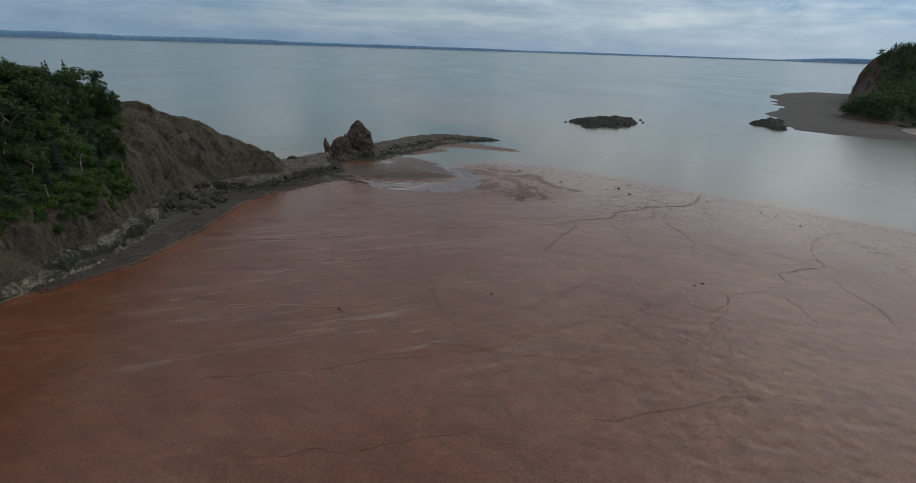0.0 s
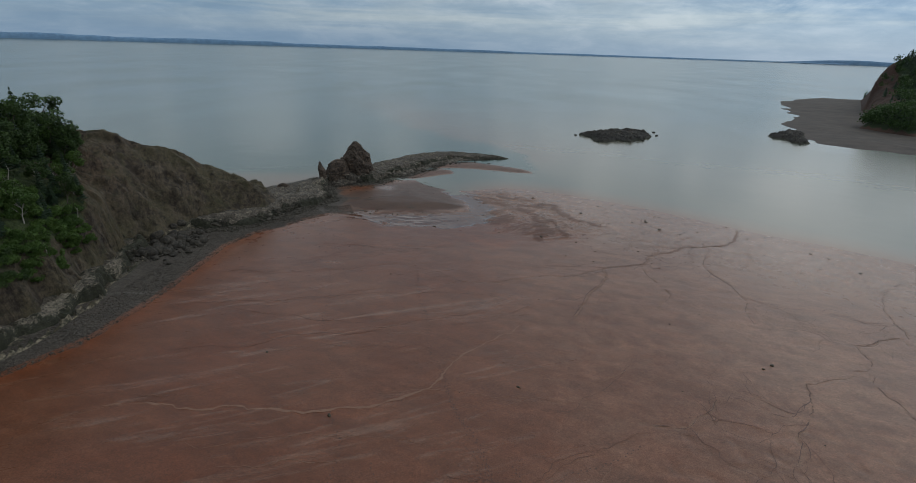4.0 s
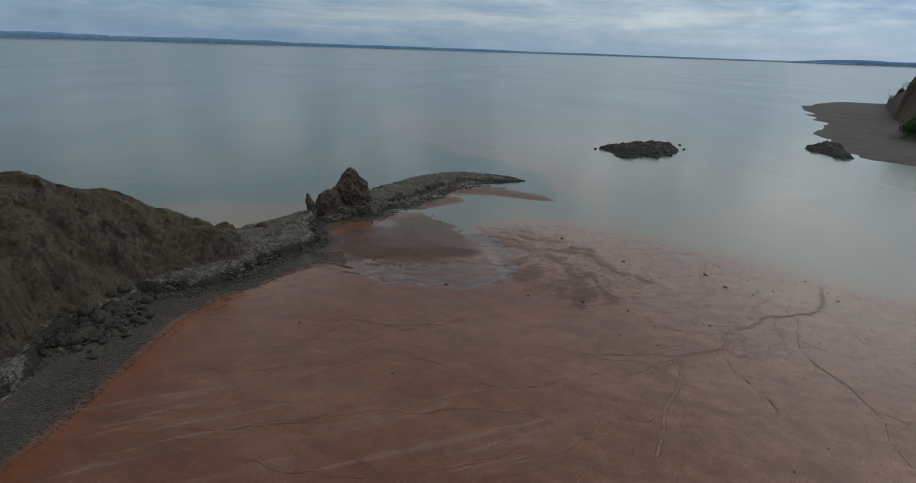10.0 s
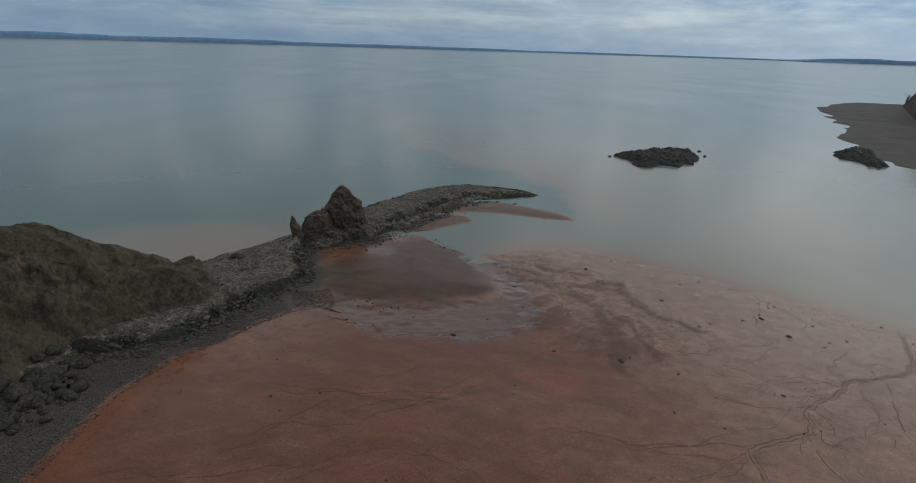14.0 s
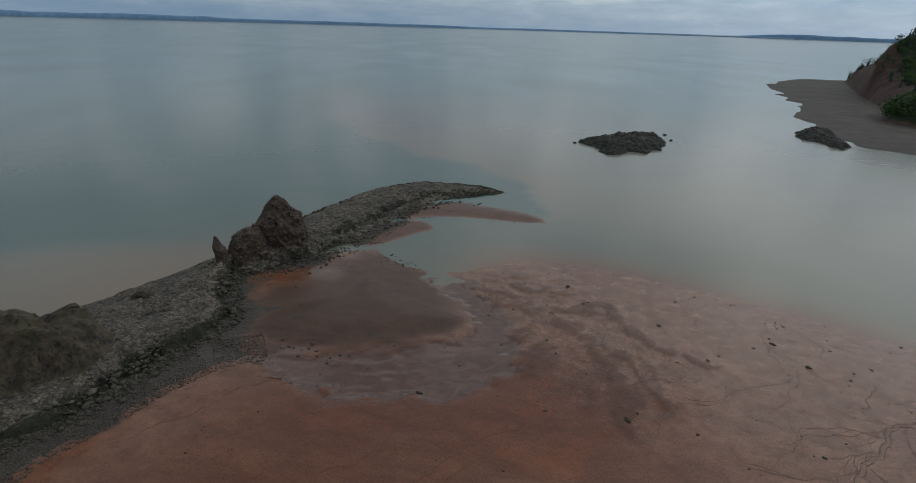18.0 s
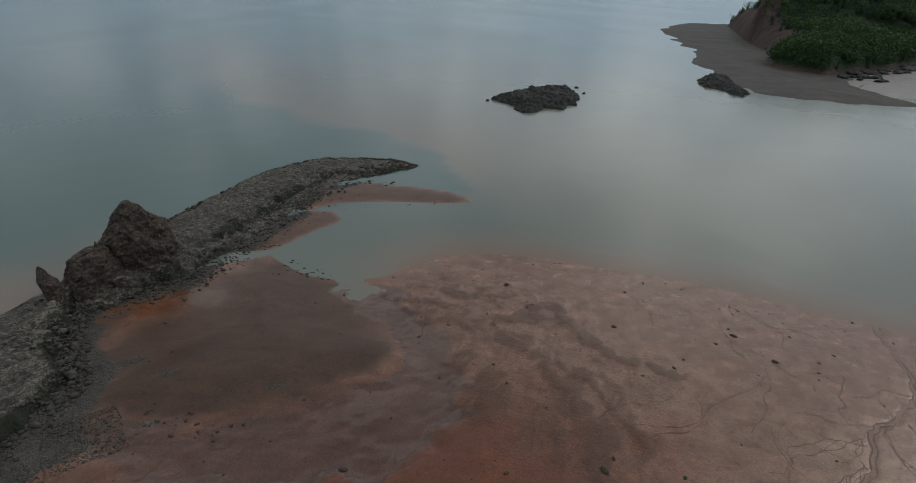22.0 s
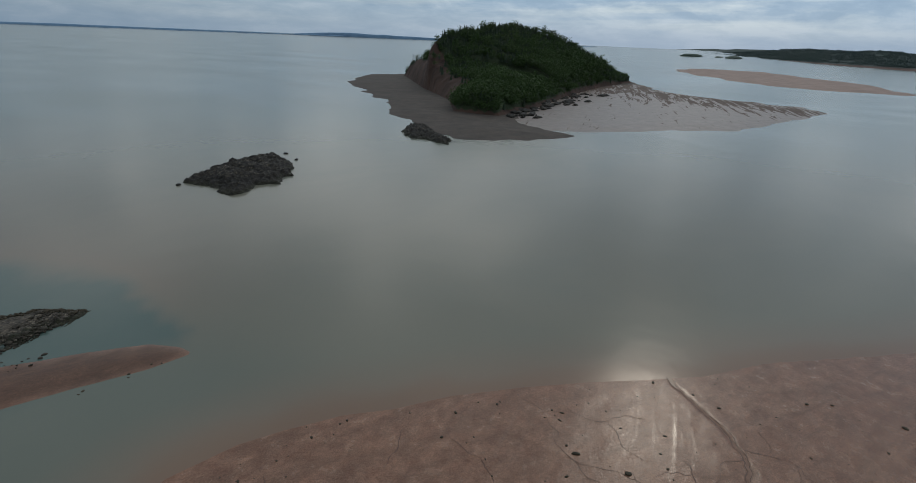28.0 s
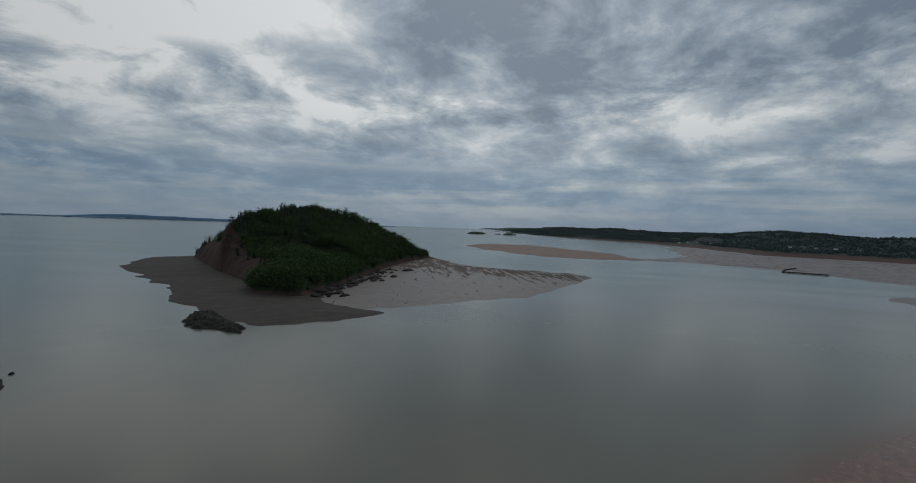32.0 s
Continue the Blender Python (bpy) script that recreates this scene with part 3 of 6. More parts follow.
def mesh_from(name, verts, faces, mat=None, flat=False):
    """A mesh from arrays of vertices and of faces that all have the same number of corners."""
    verts, faces = np.asarray(verts, np.float32), np.asarray(faces, np.int32)
    me = bpy.data.meshes.new(name)
    n, k = faces.shape
    me.vertices.add(len(verts))
    me.vertices.foreach_set("co", verts.ravel())
    me.loops.add(n * k)
    me.loops.foreach_set("vertex_index", faces.ravel())
    me.polygons.add(n)
    me.polygons.foreach_set("loop_start", np.arange(0, n * k, k, dtype=np.int32))
    me.update(calc_edges=True)
    if not flat:
        me.polygons.foreach_set("use_smooth", np.ones(n, bool))
    if mat:
        me.materials.append(mat)
    return me


def masks(me, name, *channels):
    a = me.color_attributes.new(name, "FLOAT_COLOR", "POINT")
    n = len(me.vertices)
    data = np.zeros((n, 4), np.float32)
    data[:, 3] = 1
    for i, c in enumerate(channels):
        data[:, i] = np.clip(np.broadcast_to(c, n), 0, 1)
    a.data.foreach_set("color", data.ravel())


def grid_faces(nx, ny):
    i = np.arange(nx - 1)[:, None] * ny + np.arange(ny - 1)[None, :]
    return np.stack([i, i + ny, i + ny + 1, i + 1], -1).reshape(-1, 4)


def part(name, me, parent=None, label=""):
    ob = new(name, me)
    if parent:
        ob.parent = parent
    return tagged(ob, label)


def thing(name, label, category, group="", at=(0, 0, 0)):
    ob = new(name)
    ob.location = at
    return tagged(ob, label, category, group)


def fine_axis(lo, hi, step, far_lo, far_hi, grow=1.22):
    """Even steps between lo and hi, growing ones beyond."""
    mid = list(np.arange(lo, hi + step / 2, step))
    up, s = [], step
    v = mid[-1]
    while v < far_hi:
        s *= grow
        v += s
        up.append(min(v, far_hi))
    down, s, v = [], step, mid[0]
    while v > far_lo:
        s *= grow
        v -= s
        down.append(max(v, far_lo))
    return np.array(down[::-1] + mid + up)


# ---- the plan ----
WATERLINE = [(-21.5, 243.5), (-19.5, 240), (-16, 235.5), (-12.5, 232), (-7.5, 229.6), (-2, 228.2), (3.5, 228.6), (10, 231.8), (18.5, 234.6), (29, 233.5), (36, 231),
             (45, 227), (52, 222), (62, 217), (74, 208.5), (84, 200.5), (93, 192.5), (103, 184), (118, 175.5), (147, 152), (180, 133), (208, 112),
             (228, 95), (300, 30), (420, -70)]
SHORE = WATERLINE + [(420, -600), (-600, -600), (-600, 100), (-220, 140), (-130, 178), (-97, 192), (-82, 202), (-60, 226), (-40, 240)]
BAR = [(5, 285.5), (20.5, 278.5), (29.5, 273.5), (33.5, 268), (34.5, 264), (26, 264.6), (14, 268), (3, 270.4), (-4, 270.6), (-7.5, 269.5), (-20, 268), (-16, 282)]
INNER_BAR = [(-4, 260.5), (-5.4, 257.8), (-10.3, 255), (-16.5, 249.8), (-22, 246), (-34, 247), (-22, 263.5), (-12, 267.5), (-6.5, 265.5)]
MOUND = [(-46, 205), (-41, 210), (-35, 213.6), (-28, 217.5), (-25.5, 223), (-22.2, 228.2), (-18.5, 224), (-15, 218), (-8, 212.5), (0.2, 206.5), (2.2, 203), (-1.8, 199.3), (-9, 196.4),
         (-19, 194.2), (-29, 194), (-40, 196.4), (-46, 200)]
POOL = [(-44, 193), (-37, 187), (-22, 178.5), (-9, 177.5), (4, 181), (11.5, 190), (11, 204), (5, 220), (-3, 229), (-9, 227), (3, 207), (2, 199), (-8, 194),
        (-25, 192), (-36, 193.5)]
GRAVEL = [(-108, 40), (-96, 62), (-86, 80), (-81, 87), (-76, 94), (-71, 104), (-68.5, 121), (-68, 136), (-68, 156), (-64, 167), (-57, 176), (-53, 182), (-47, 188), (-38, 192)]
SHINGLE_END = [(-40, 196), (-43, 203), (-49, 214), (-56, 226), (-300, 230), (-300, 40)]
# sheen behind the mound, a gravelly skirt, dunes of dark sand, the hummocky ground and the silt plume's edge
SHEEN = [(-41, 232), (-37.5, 225.5), (-31, 222), (-27.5, 227), (-29, 233)]
SKIRT = [(-56, 224), (-50, 231.5), (-38, 236), (-27, 238.5), (-33, 232), (-44, 228.5), (-47, 220), (-40, 213), (-33, 207), (-20, 201.5), (-8, 198.5), (-5, 195.5), (-12, 193.5), (-22, 192), (-33, 192.5), (-42, 192), (-52, 196), (-50, 207)]
DUNES = [([(22, 201), (24.6, 197.5), (26.9, 192.4), (27.8, 184.8), (27.6, 175.6), (26.6, 167.5)], 2.0), ([(33, 208), (36.2, 201.4), (37.5, 196.1), (39.2, 191.1), (43.4, 187.5), (49, 186.5)], 1.5),
         ([(7, 212), (9.7, 210.6), (16.4, 207.7), (21.7, 206.2), (29, 206.7)], 1.5), ([(30.5, 194), (32, 186), (32.5, 178), (31.5, 172)], 0.8), ([(2, 222), (8, 216), (13, 212.5)], 1.0), ([(14, 219), (22, 215), (30, 214)], 0.9)]
HUMMOCKS = [(-1, 226), (6, 230), (17.5, 231), (31.3, 224), (40, 213), (50, 187), (33, 166), (24.7, 162), (12, 170), (3, 182), (8, 196), (5.6, 210)]
PLUME = [(-30, 260), (-6, 268), (14, 266.5), (35, 261.5), (38, 270), (35.2, 287), (30, 309), (17, 332), (-5, 354), (-28, 381), (-49, 421), (-73, 470), (-100, 533), (-170, 720), (-330, 1200)]
NECK = [(-72, 190), (-69, 209), (-62, 225), (-51, 239), (-40, 244)]
NECK_Z = [6.0, 4.3, 3.5, 4.4, 3.2]
CHANNELS = [[(96.5, 189), (91.8, 181.8), (87.7, 175.3), (80.6, 170.3), (74.7, 167.4), (69, 166.8), (64.5, 164), (53, 157), (50, 152), (38.6, 146.2), (33.6, 134), (26.4, 125), (25.7, 116)],
            [(76.3, 167.7), (75.4, 164.3), (68.1, 153), (69.4, 141.7), (69.8, 130.5), (64.9, 118.5)],
            [(38.6, 146.2), (26, 141), (13.3, 136.2), (-4, 133)], [(50, 152), (49, 143), (51, 133), (46, 124)],
            [(122.6, 147), (107, 138), (97.8, 122.7), (95.6, 115), (83.3, 112.6)], [(94.5, 113.4), (92.6, 104), (92, 96), (90, 84)],
            [(83.3, 112.6), (80, 105.7), (63.7, 96.5), (57.4, 89), (48, 78)], [(77.6, 102), (76.3, 93.2), (74, 85.6)],
            [(118, 141), (121, 128), (116, 112)], [(44, 92), (36, 86), (29, 84.5)]]
STREAMS = [[(11.6, 114.2), (3.5, 103.8), (-3.3, 94), (-12.5, 88.2), (-22.6, 85.6), (-35.8, 84.8), (-48.8, 85.9), (-57.7, 83.5)],
           [(-20, 130), (-36, 124), (-52, 121), (-63, 117)], [(-12, 146), (-30, 141), (-48, 139), (-60, 138)], [(5, 120), (-14, 112), (-34, 106), (-56, 101)],
           [(20, 78), (4, 70), (-14, 66), (-36, 60)], [(8, 52), (-10, 47), (-28, 45)], [(-6, 160), (-24, 157), (-44, 158)]]
FOOT = [(-128, -70), (-112, -10), (-98, 40), (-89, 70), (-81, 95), (-78.5, 105), (-79, 118), (-80.5, 128), (-83, 140), (-86, 150), (-85.5, 158), (-82, 166.5),
        (-75.5, 173.5), (-70.5, 178.5), (-66, 183.5), (-64, 190), (-67.5, 196.5), (-76, 204), (-96, 210), (-130, 204), (-200, 175)]
# for some feet along the cliff: heights by distance inwards
PROFILE_D = [0, 1.5, 3.5, 6, 9, 13, 18, 26, 40, 70]
PROFILES = {0: [4, 10, 16, 22, 27, 32, 38, 44, 48, 50], 3: [4, 9, 13, 16, 20, 26, 32, 38, 43, 46], 5: [4, 8, 12, 13.5, 15.5, 20, 27, 33, 39, 42],
            7: [4, 7.5, 11, 13, 15, 20, 26.5, 33.5, 38, 39], 8: [4, 6, 9, 12, 16, 20.3, 24.4, 28.6, 31.4, 32], 9: [4, 5.5, 9, 13, 17.2, 21.4, 24.8, 27.2, 28.8, 25.4],
            10: [4, 5.5, 9.5, 14.5, 20.5, 27.5, 30.5, 29, 22, 6], 11: [3.5, 4.8, 9, 14.5, 19.5, 23.6, 23, 18, 8, 0], 12: [3.5, 4.8, 8.5, 12.5, 15.5, 17, 15, 8, 0, -2],
            13: [3.5, 4.8, 8.3, 11.5, 13.4, 13.2, 10, 4, -2, -3], 14: [3.5, 4.8, 8.2, 10.6, 11.0, 9.4, 5, 0, -3, -4], 15: [3.2, 5.2, 7.4, 8.4, 7.8, 5.4, 1, -2, -4, -4],
            16: [3, 5, 7.2, 7.8, 7, 5, 2, 0, -3, -4], 17: [3, 5, 8, 9, 8, 6, 2, 0, -3, -4]}
PLATFORM_LINE = [(-86, 209), (-78, 215), (-73, 220), (-67.7, 225), (-63, 232), (-56, 250), (-47.4, 270), (-38, 283.5), (-28.5, 297), (-19.5, 305), (-7.4, 310.5),
                 (5, 309), (17, 306), (24.5, 298), (18, 294.5), (12, 291), (-3, 287), (-15.8, 270), (-26.4, 253), (-35.5, 242.5), (-41, 236), (-50, 233), (-56, 229.5), (-55.5, 223), (-53, 215.5),
                 (-49, 207), (-51, 199.5), (-56.5, 191.5), (-58, 188), (-61, 183), (-65, 175.5), (-71.5, 169.5), (-77.5, 165.8), (-84, 163), (-87, 155), (-85, 146), (-82.5, 139), (-80.5, 131.5), (-79.5, 124), (-79, 108), (-82, 97), (-87, 88),
                 (-96, 66), (-112, 40), (-120, 60), (-104, 110), (-100, 160), (-92, 190)]
INNER_EDGE = PLATFORM_LINE[13:43]
BACK_EDGE = PLATFORM_LINE[0:14]


def pool_level(d):
    """The shallow pool's water, which drains towards the sea; d is the distance from the tide's edge."""
    return np.minimum(0.34, 0.012 * d + 0.02)


def mud_height(x, y):
    """Height of mud, sand and sea bed."""
    d = signed(x, y, SHORE)
    z = np.where(d > 0, np.minimum(0.021 * d, 0.9 + 0.012 * d), 0.03 * d)
    z = np.minimum(np.maximum(z, -5), 3.6)
    for poly, slope, top in ((BAR, 0.12, 0.9), (INNER_BAR, 0.09, 0.7)):
        s = signed(x, y, poly)
        z = np.maximum(z, np.minimum(np.where(s > 0, s * slope, s * 0.1), top))
    s = signed(x, y, MOUND)
    z = z + 1.3 * smooth(s, -0.5, 9)
    wx, wy = x + 2.4 * fbm(x / 6, y / 6, 31.0, 4), y + 2.0 * fbm(x / 6, y / 6, 37.0, 4)
    for line, w in DUNES:
        z = z + 0.13 * (1 - smooth(line_distance(wx, wy, line)[0], 0.1, w * 1.4))
    s = signed(x, y, POOL) + 2.2 * fbm(x / 5, y / 3.2, 7.0, 4)
    z = z + (pool_level(d) - 0.10 + 0.04 * fbm(x / 3, y / 1.8, 9.0, 3) - z) * smooth(s, -3, 2.5)
    g = line_distance(x, y, GRAVEL)[0]
    west = inside(x, y, GRAVEL + SHINGLE_END)
    end = line_distance(x, y, SHINGLE_END[:4])[0]
    z = z + np.where(west, np.minimum(g * 0.10, 1.6), 0) * smooth(d, 0, 8) * smooth(end, 0, 16)
    return z


def hummocky(x, y):
    return smooth(signed(x + 5 * fbm(x / 9, y / 9, 21.0, 3), y + 5 * fbm(x / 9, y / 9, 22.0, 3), HUMMOCKS), -3, 9)


def hummock(x, y):
    """Wave-worked ridges that sweep round the shallow stream's mouth."""
    a = np.arctan2(y - 232, x - 2)
    q = np.hypot(x - 2, y - 232)
    wx, wy = 2.0 * fbm(x / 8, y / 8, 6.0, 3), 2.0 * fbm(x / 8, y / 8, 16.0, 3)
    return 0.6 * ridged((q + wx) / 5.5, (a * 26 + wy) / 3.4, 0, 3) + 0.5 * ridged((x + y + wx) / 7.5, (y - x + wy) / 2.2, 4.0, 3)


def surface(x, y):
    """The mud as it lies, with its lumps and dents."""
    x, y = np.asarray(x, float), np.asarray(y, float)
    lumps = hummocky(x, y)
    hump = hummock(x, y)
    dents = smooth(-np.hypot((x - 45) / 38, (y - 62) / 34), -1.0, -0.3)
    pits = np.minimum(fbm(x / 2.2, y / 1.6, 4.0, 3) + 0.25, 0)
    near = (x > -95) & (x < 140) & (y > 25) & (y < 300)
    rel, channel, stream = relief(x, y)
    shore = smooth(signed(x, y, SHORE), 0, 9)
    z = mud_height(x, y) + near * (rel + shore * (0.20 * lumps * hump + 0.22 * dents * pits + 0.035 * fbm(x / 5, y / 3, 2.0, 4)))
    return z, channel * near, stream * near, lumps, dents


def relief(x, y):
    """Channels, streams and lumps in the mud: height and the masks of channels and of rills."""
    ch = np.full(np.shape(x), 1e9)
    wob = 1.5 * fbm(x / 7, y / 7, 1.0, 4)
    wob2 = 1.5 * fbm(x / 7, y / 7, 8.0, 4)
    for n, line in enumerate(CHANNELS):
        d, along_line = line_distance(x + wob, y + wob2, line)
        ch = np.minimum(ch, d / (0.6 - 0.035 * along_line if n == 0 else 0.2))
    st = np.full(np.shape(x), 1e9)
    for line in STREAMS:
        st = np.minimum(st, line_distance(x + wob * 2, y + wob2 * 2, line)[0])
    channel, stream = 1 - smooth(ch, 0.3, 1.0), 1 - smooth(st, 0.25, 0.9)
    return -0.09 * channel - 0.04 * stream, channel, stream

# ---- ground and water ----
def build_ground():
    xs = fine_axis(-84, 104, 0.46, -4800, 4800)
    ys = fine_axis(36, 262, 0.46, -4800, 4800)
    X, Y = (a.ravel() for a in np.meshgrid(xs, ys, indexing="ij"))
    z, channel, stream, lumps, dents = surface(X, Y)
    d = signed(X, Y, SHORE)
    me = mesh_from("ground", np.stack([X, Y, z], 1), grid_faces(len(xs), len(ys)), MUD)
    g, along = line_distance(X, Y, GRAVEL)
    west = inside(X, Y, GRAVEL + SHINGLE_END)
    gravel = np.where(west, smooth(g, -0.5, 3.0) * (0.15 + 0.85 * smooth(line_distance(X, Y, SHINGLE_END[:4])[0] + 2 * fbm(X / 5, Y / 5, 3, 3), 0, 11)), 0.42 * (1 - smooth(g, 0, 4)))
    s = signed(X, Y, MOUND)
    skirt = smooth(signed(X + 2 * fbm(X / 5, Y / 5, 13.0, 4), Y + 2 * fbm(X / 5, Y / 5, 14.0, 4), SKIRT), -2.5, 3)
    gravel = np.maximum(gravel, 0.47 * skirt * (0.75 + 0.5 * fbm(X / 6, Y / 3, 15.0, 3)))
    pe = -signed(X, Y, PLATFORM_LINE)
    gravel = np.maximum(gravel, 0.75 * (1 - smooth(pe + 3 * fbm(X / 6, Y / 6, 3, 3), 2, np.where(Y < 228, 9.0, 7.0))) * (Y > 150))
    # redder inland; the paling eastward puts sky sheen into the mud's colour
    red = np.clip(0.14 + smooth(d, 8, 70) * 0.72 - smooth(X, -10, 60) * 0.62 + 0.34 * (1 - smooth(np.hypot((X - 2) / 46, (Y - 178) / 17), 0.3, 1.2)), 0, 1)
    pool = smooth(signed(X, Y, POOL) + 2.2 * fbm(X / 5, Y / 3.2, 7.0, 4), -1.0, 0.6)
    pool = np.maximum(pool, 0.55 * smooth(signed(X + fbm(X / 4, Y / 4, 8.0, 3), Y, SHEEN), -1.5, 2.5))
    wet = np.clip(1 - smooth(d, 6, 85) * 0.6 + 0.4 * pool - 0.4 * smooth(s, 0, 4), 0, 1)
    sand = np.maximum(smooth(s + 0.9 * fbm(X / 3, Y / 3, 5, 3), -1.5, 2.0), 0.95 * smooth(s + 3 * fbm(X / 6, Y / 6, 5, 3), -17, -6) * smooth(Y, 198, 208) * (1 - smooth(X, -6, 6)))
    sand = np.maximum(sand, 0.6 * skirt) * (1 - 0.7 * smooth(pool, 0.3, 0.8) * (s < 1))
    for poly in (BAR, INNER_BAR):
        b = smooth(signed(X, Y, poly), -1, 2)
        wet, sand = wet * (1 - 0.6 * b), np.maximum(sand, 0.75 * b)
    masks(me, "mask3", sand, pool)
    orange = np.where(west, 0, 0.6 * (1 - smooth(g, 0.5, 6.0)) * (1 - smooth(np.abs(along - 6), 2.5, 5)))
    orange = np.maximum(orange, 0.8 * (1 - smooth(np.hypot((X + 42.5) / 5, (Y - 226) / 3.2) + 0.3 * fbm(X / 3, Y / 3, 5.0, 3), 0.3, 1.2)))
    orange = np.maximum(orange, 0.5 * smooth(fbm(X / 11, Y / 6, 19.0, 4), 0.15, 0.6) * smooth(X, -40, 0) * (1 - smooth(np.hypot((X - 8) / 36, (Y - 172) / 16), 0.5, 1.1)))
    masks(me, "mask", wet, gravel, red)
    masks(me, "mask2", channel, np.clip(orange + 0.12 * stream, 0, 1), dents * (0.6 + 0.5 * fbm(X / 9, Y / 9, 24.0, 3)))
    dune = np.zeros_like(X)
    wx, wy = X + 2.4 * fbm(X / 6, Y / 6, 31.0, 4), Y + 2.0 * fbm(X / 6, Y / 6, 37.0, 4)
    for line, w in DUNES:
        dune = np.maximum(dune, 1 - smooth(line_distance(wx, wy, line)[0], w * 0.2, w * 1.7))
    edge = 1 - smooth(np.abs(signed(X, Y, POOL) + 2.2 * fbm(X / 5, Y / 3.2, 7.0, 4) + 2.5), 0.5, 4.5)
    # dark wet sand, and on the hummocks relief shading put into the colour
    damp_shade = 0.04 + dune * (0.52 + 0.4 * fbm(X / 4, Y / 4, 33.0, 3)) + 0.46 * lumps * smooth(hummock(X, Y) + 0.3 * fbm(X / 12, Y / 12, 35.0, 2), -0.1, 0.8) + 0.30 * edge * (Y < 200) + 0.06 * fbm(X / 14, Y / 14, 6.0, 3)
    film = (1 - smooth(X, 0, 35)) * (1 - smooth(Y, 110, 165)) * smooth(Y, 45, 75) + 0.6 * (1 - smooth(np.abs(d - 12), 6, 22)) * smooth(X, 40, 70)
    masks(me, "mask4", damp_shade, film, lumps)
    tagged(new("ground", me), "wet red-brown tidal mud flat with drainage channels", "mud flat", kind="structure")


def build_water():
    rad = np.r_[0, np.arange(4, 400, 4), np.geomspace(400, 4950, 60)]
    ang = np.radians(np.arange(0, 360, 0.9))
    R, A = np.meshgrid(rad, ang, indexing="ij")
    X, Y = (20 + R * np.sin(A)).ravel(), (220 + R * np.cos(A)).ravel()
    # the far water lifts by a hair's breadth of angle, so that its rim meets the sight line of the true horizon
    z = 36 * np.clip((R.ravel() - 2300) / 2600, 0, 1) ** 1.5
    na = len(ang)
    i = np.arange(len(rad) - 1)[:, None] * na + np.arange(na)[None, :]
    j = np.arange(len(rad) - 1)[:, None] * na + (np.arange(na)[None, :] + 1) % na
    faces = np.stack([i, j, j + na, i + na], -1).reshape(-1, 4)
    me = mesh_from("water", np.stack([X, Y, z], 1), faces, WATER)
    d = -signed(X, Y, SHORE)
    wx, wy = X + 9 * fbm(X / 34, Y / 34, 3.0, 4), Y + 9 * fbm(X / 34, Y / 34, 13.0, 4)
    off, _ = line_distance(wx, wy, PLUME)
    east = inside(wx, wy, PLUME + [(2000, 1200), (2000, -400), (-60, -400), (-60, 215)])
    spread = np.maximum(4.0, 0.10 * (Y - 240))
    body = smooth(np.where(east, off, -off), -spread * 0.6, spread)
    body = body * (0.5 + 0.5 * smooth(np.hypot(X - 4, Y - 246), 22, 55))
    silt = 0.10 + body * ((1 - smooth(d, 60, 460)) * 0.85 + 0.03)
    silt = np.maximum(silt, 0.75 * (1 - smooth(np.hypot((X + 95) / 45, (Y - 225) / 28), 0.4, 1.3)))
    pink = body * 0.6 * np.exp(-np.clip(off - spread, 0, None) / (14 + 0.22 * np.clip(Y - 260, 0, 400))) * (1 - smooth(Y, 420, 760)) * smooth(Y, 262, 310)
    pink = np.maximum(pink, 0.55 * (1 - smooth(np.hypot((X + 92) / 40, (Y - 228) / 20), 0.4, 1.3)))
    shallow = (1 - smooth(d, 0, np.where(X < -55, 45, 20))) * np.where(X < -40, 1, smooth(X, -14, 10))
    masks(me, "mask", silt, shallow * 0.85, pink)
    masks(me, "mask2", (1 - smooth(d, -1, 8 + 3 * fbm(X / 12, Y / 12, 4.0, 3))) * smooth(X, 0, 16) * 0.9)
    tagged(new("water", me), "calm grey-green silty sea at low tide", "sea", kind="structure")


def headland_height(d, along):
    keys = sorted(PROFILES)
    table = np.array([PROFILES[k] for k in keys], float)
    full = np.stack([np.interp(along, keys, table[:, c]) for c in range(len(PROFILE_D))], -1)
    idx = np.clip(np.searchsorted(PROFILE_D, d, side="right") - 1, 0, len(PROFILE_D) - 2)
    lo, hi = np.take(PROFILE_D, idx), np.take(PROFILE_D, idx + 1)
    t = np.clip((d - lo) / (hi - lo), 0, 1)
    a = np.take_along_axis(full, idx[..., None], -1)[..., 0]
    b = np.take_along_axis(full, idx[..., None] + 1, -1)[..., 0]
    return a + (b - a) * t


HEAD_POLY = FOOT + [(-420, 120), (-420, -250), (-160, -250)]


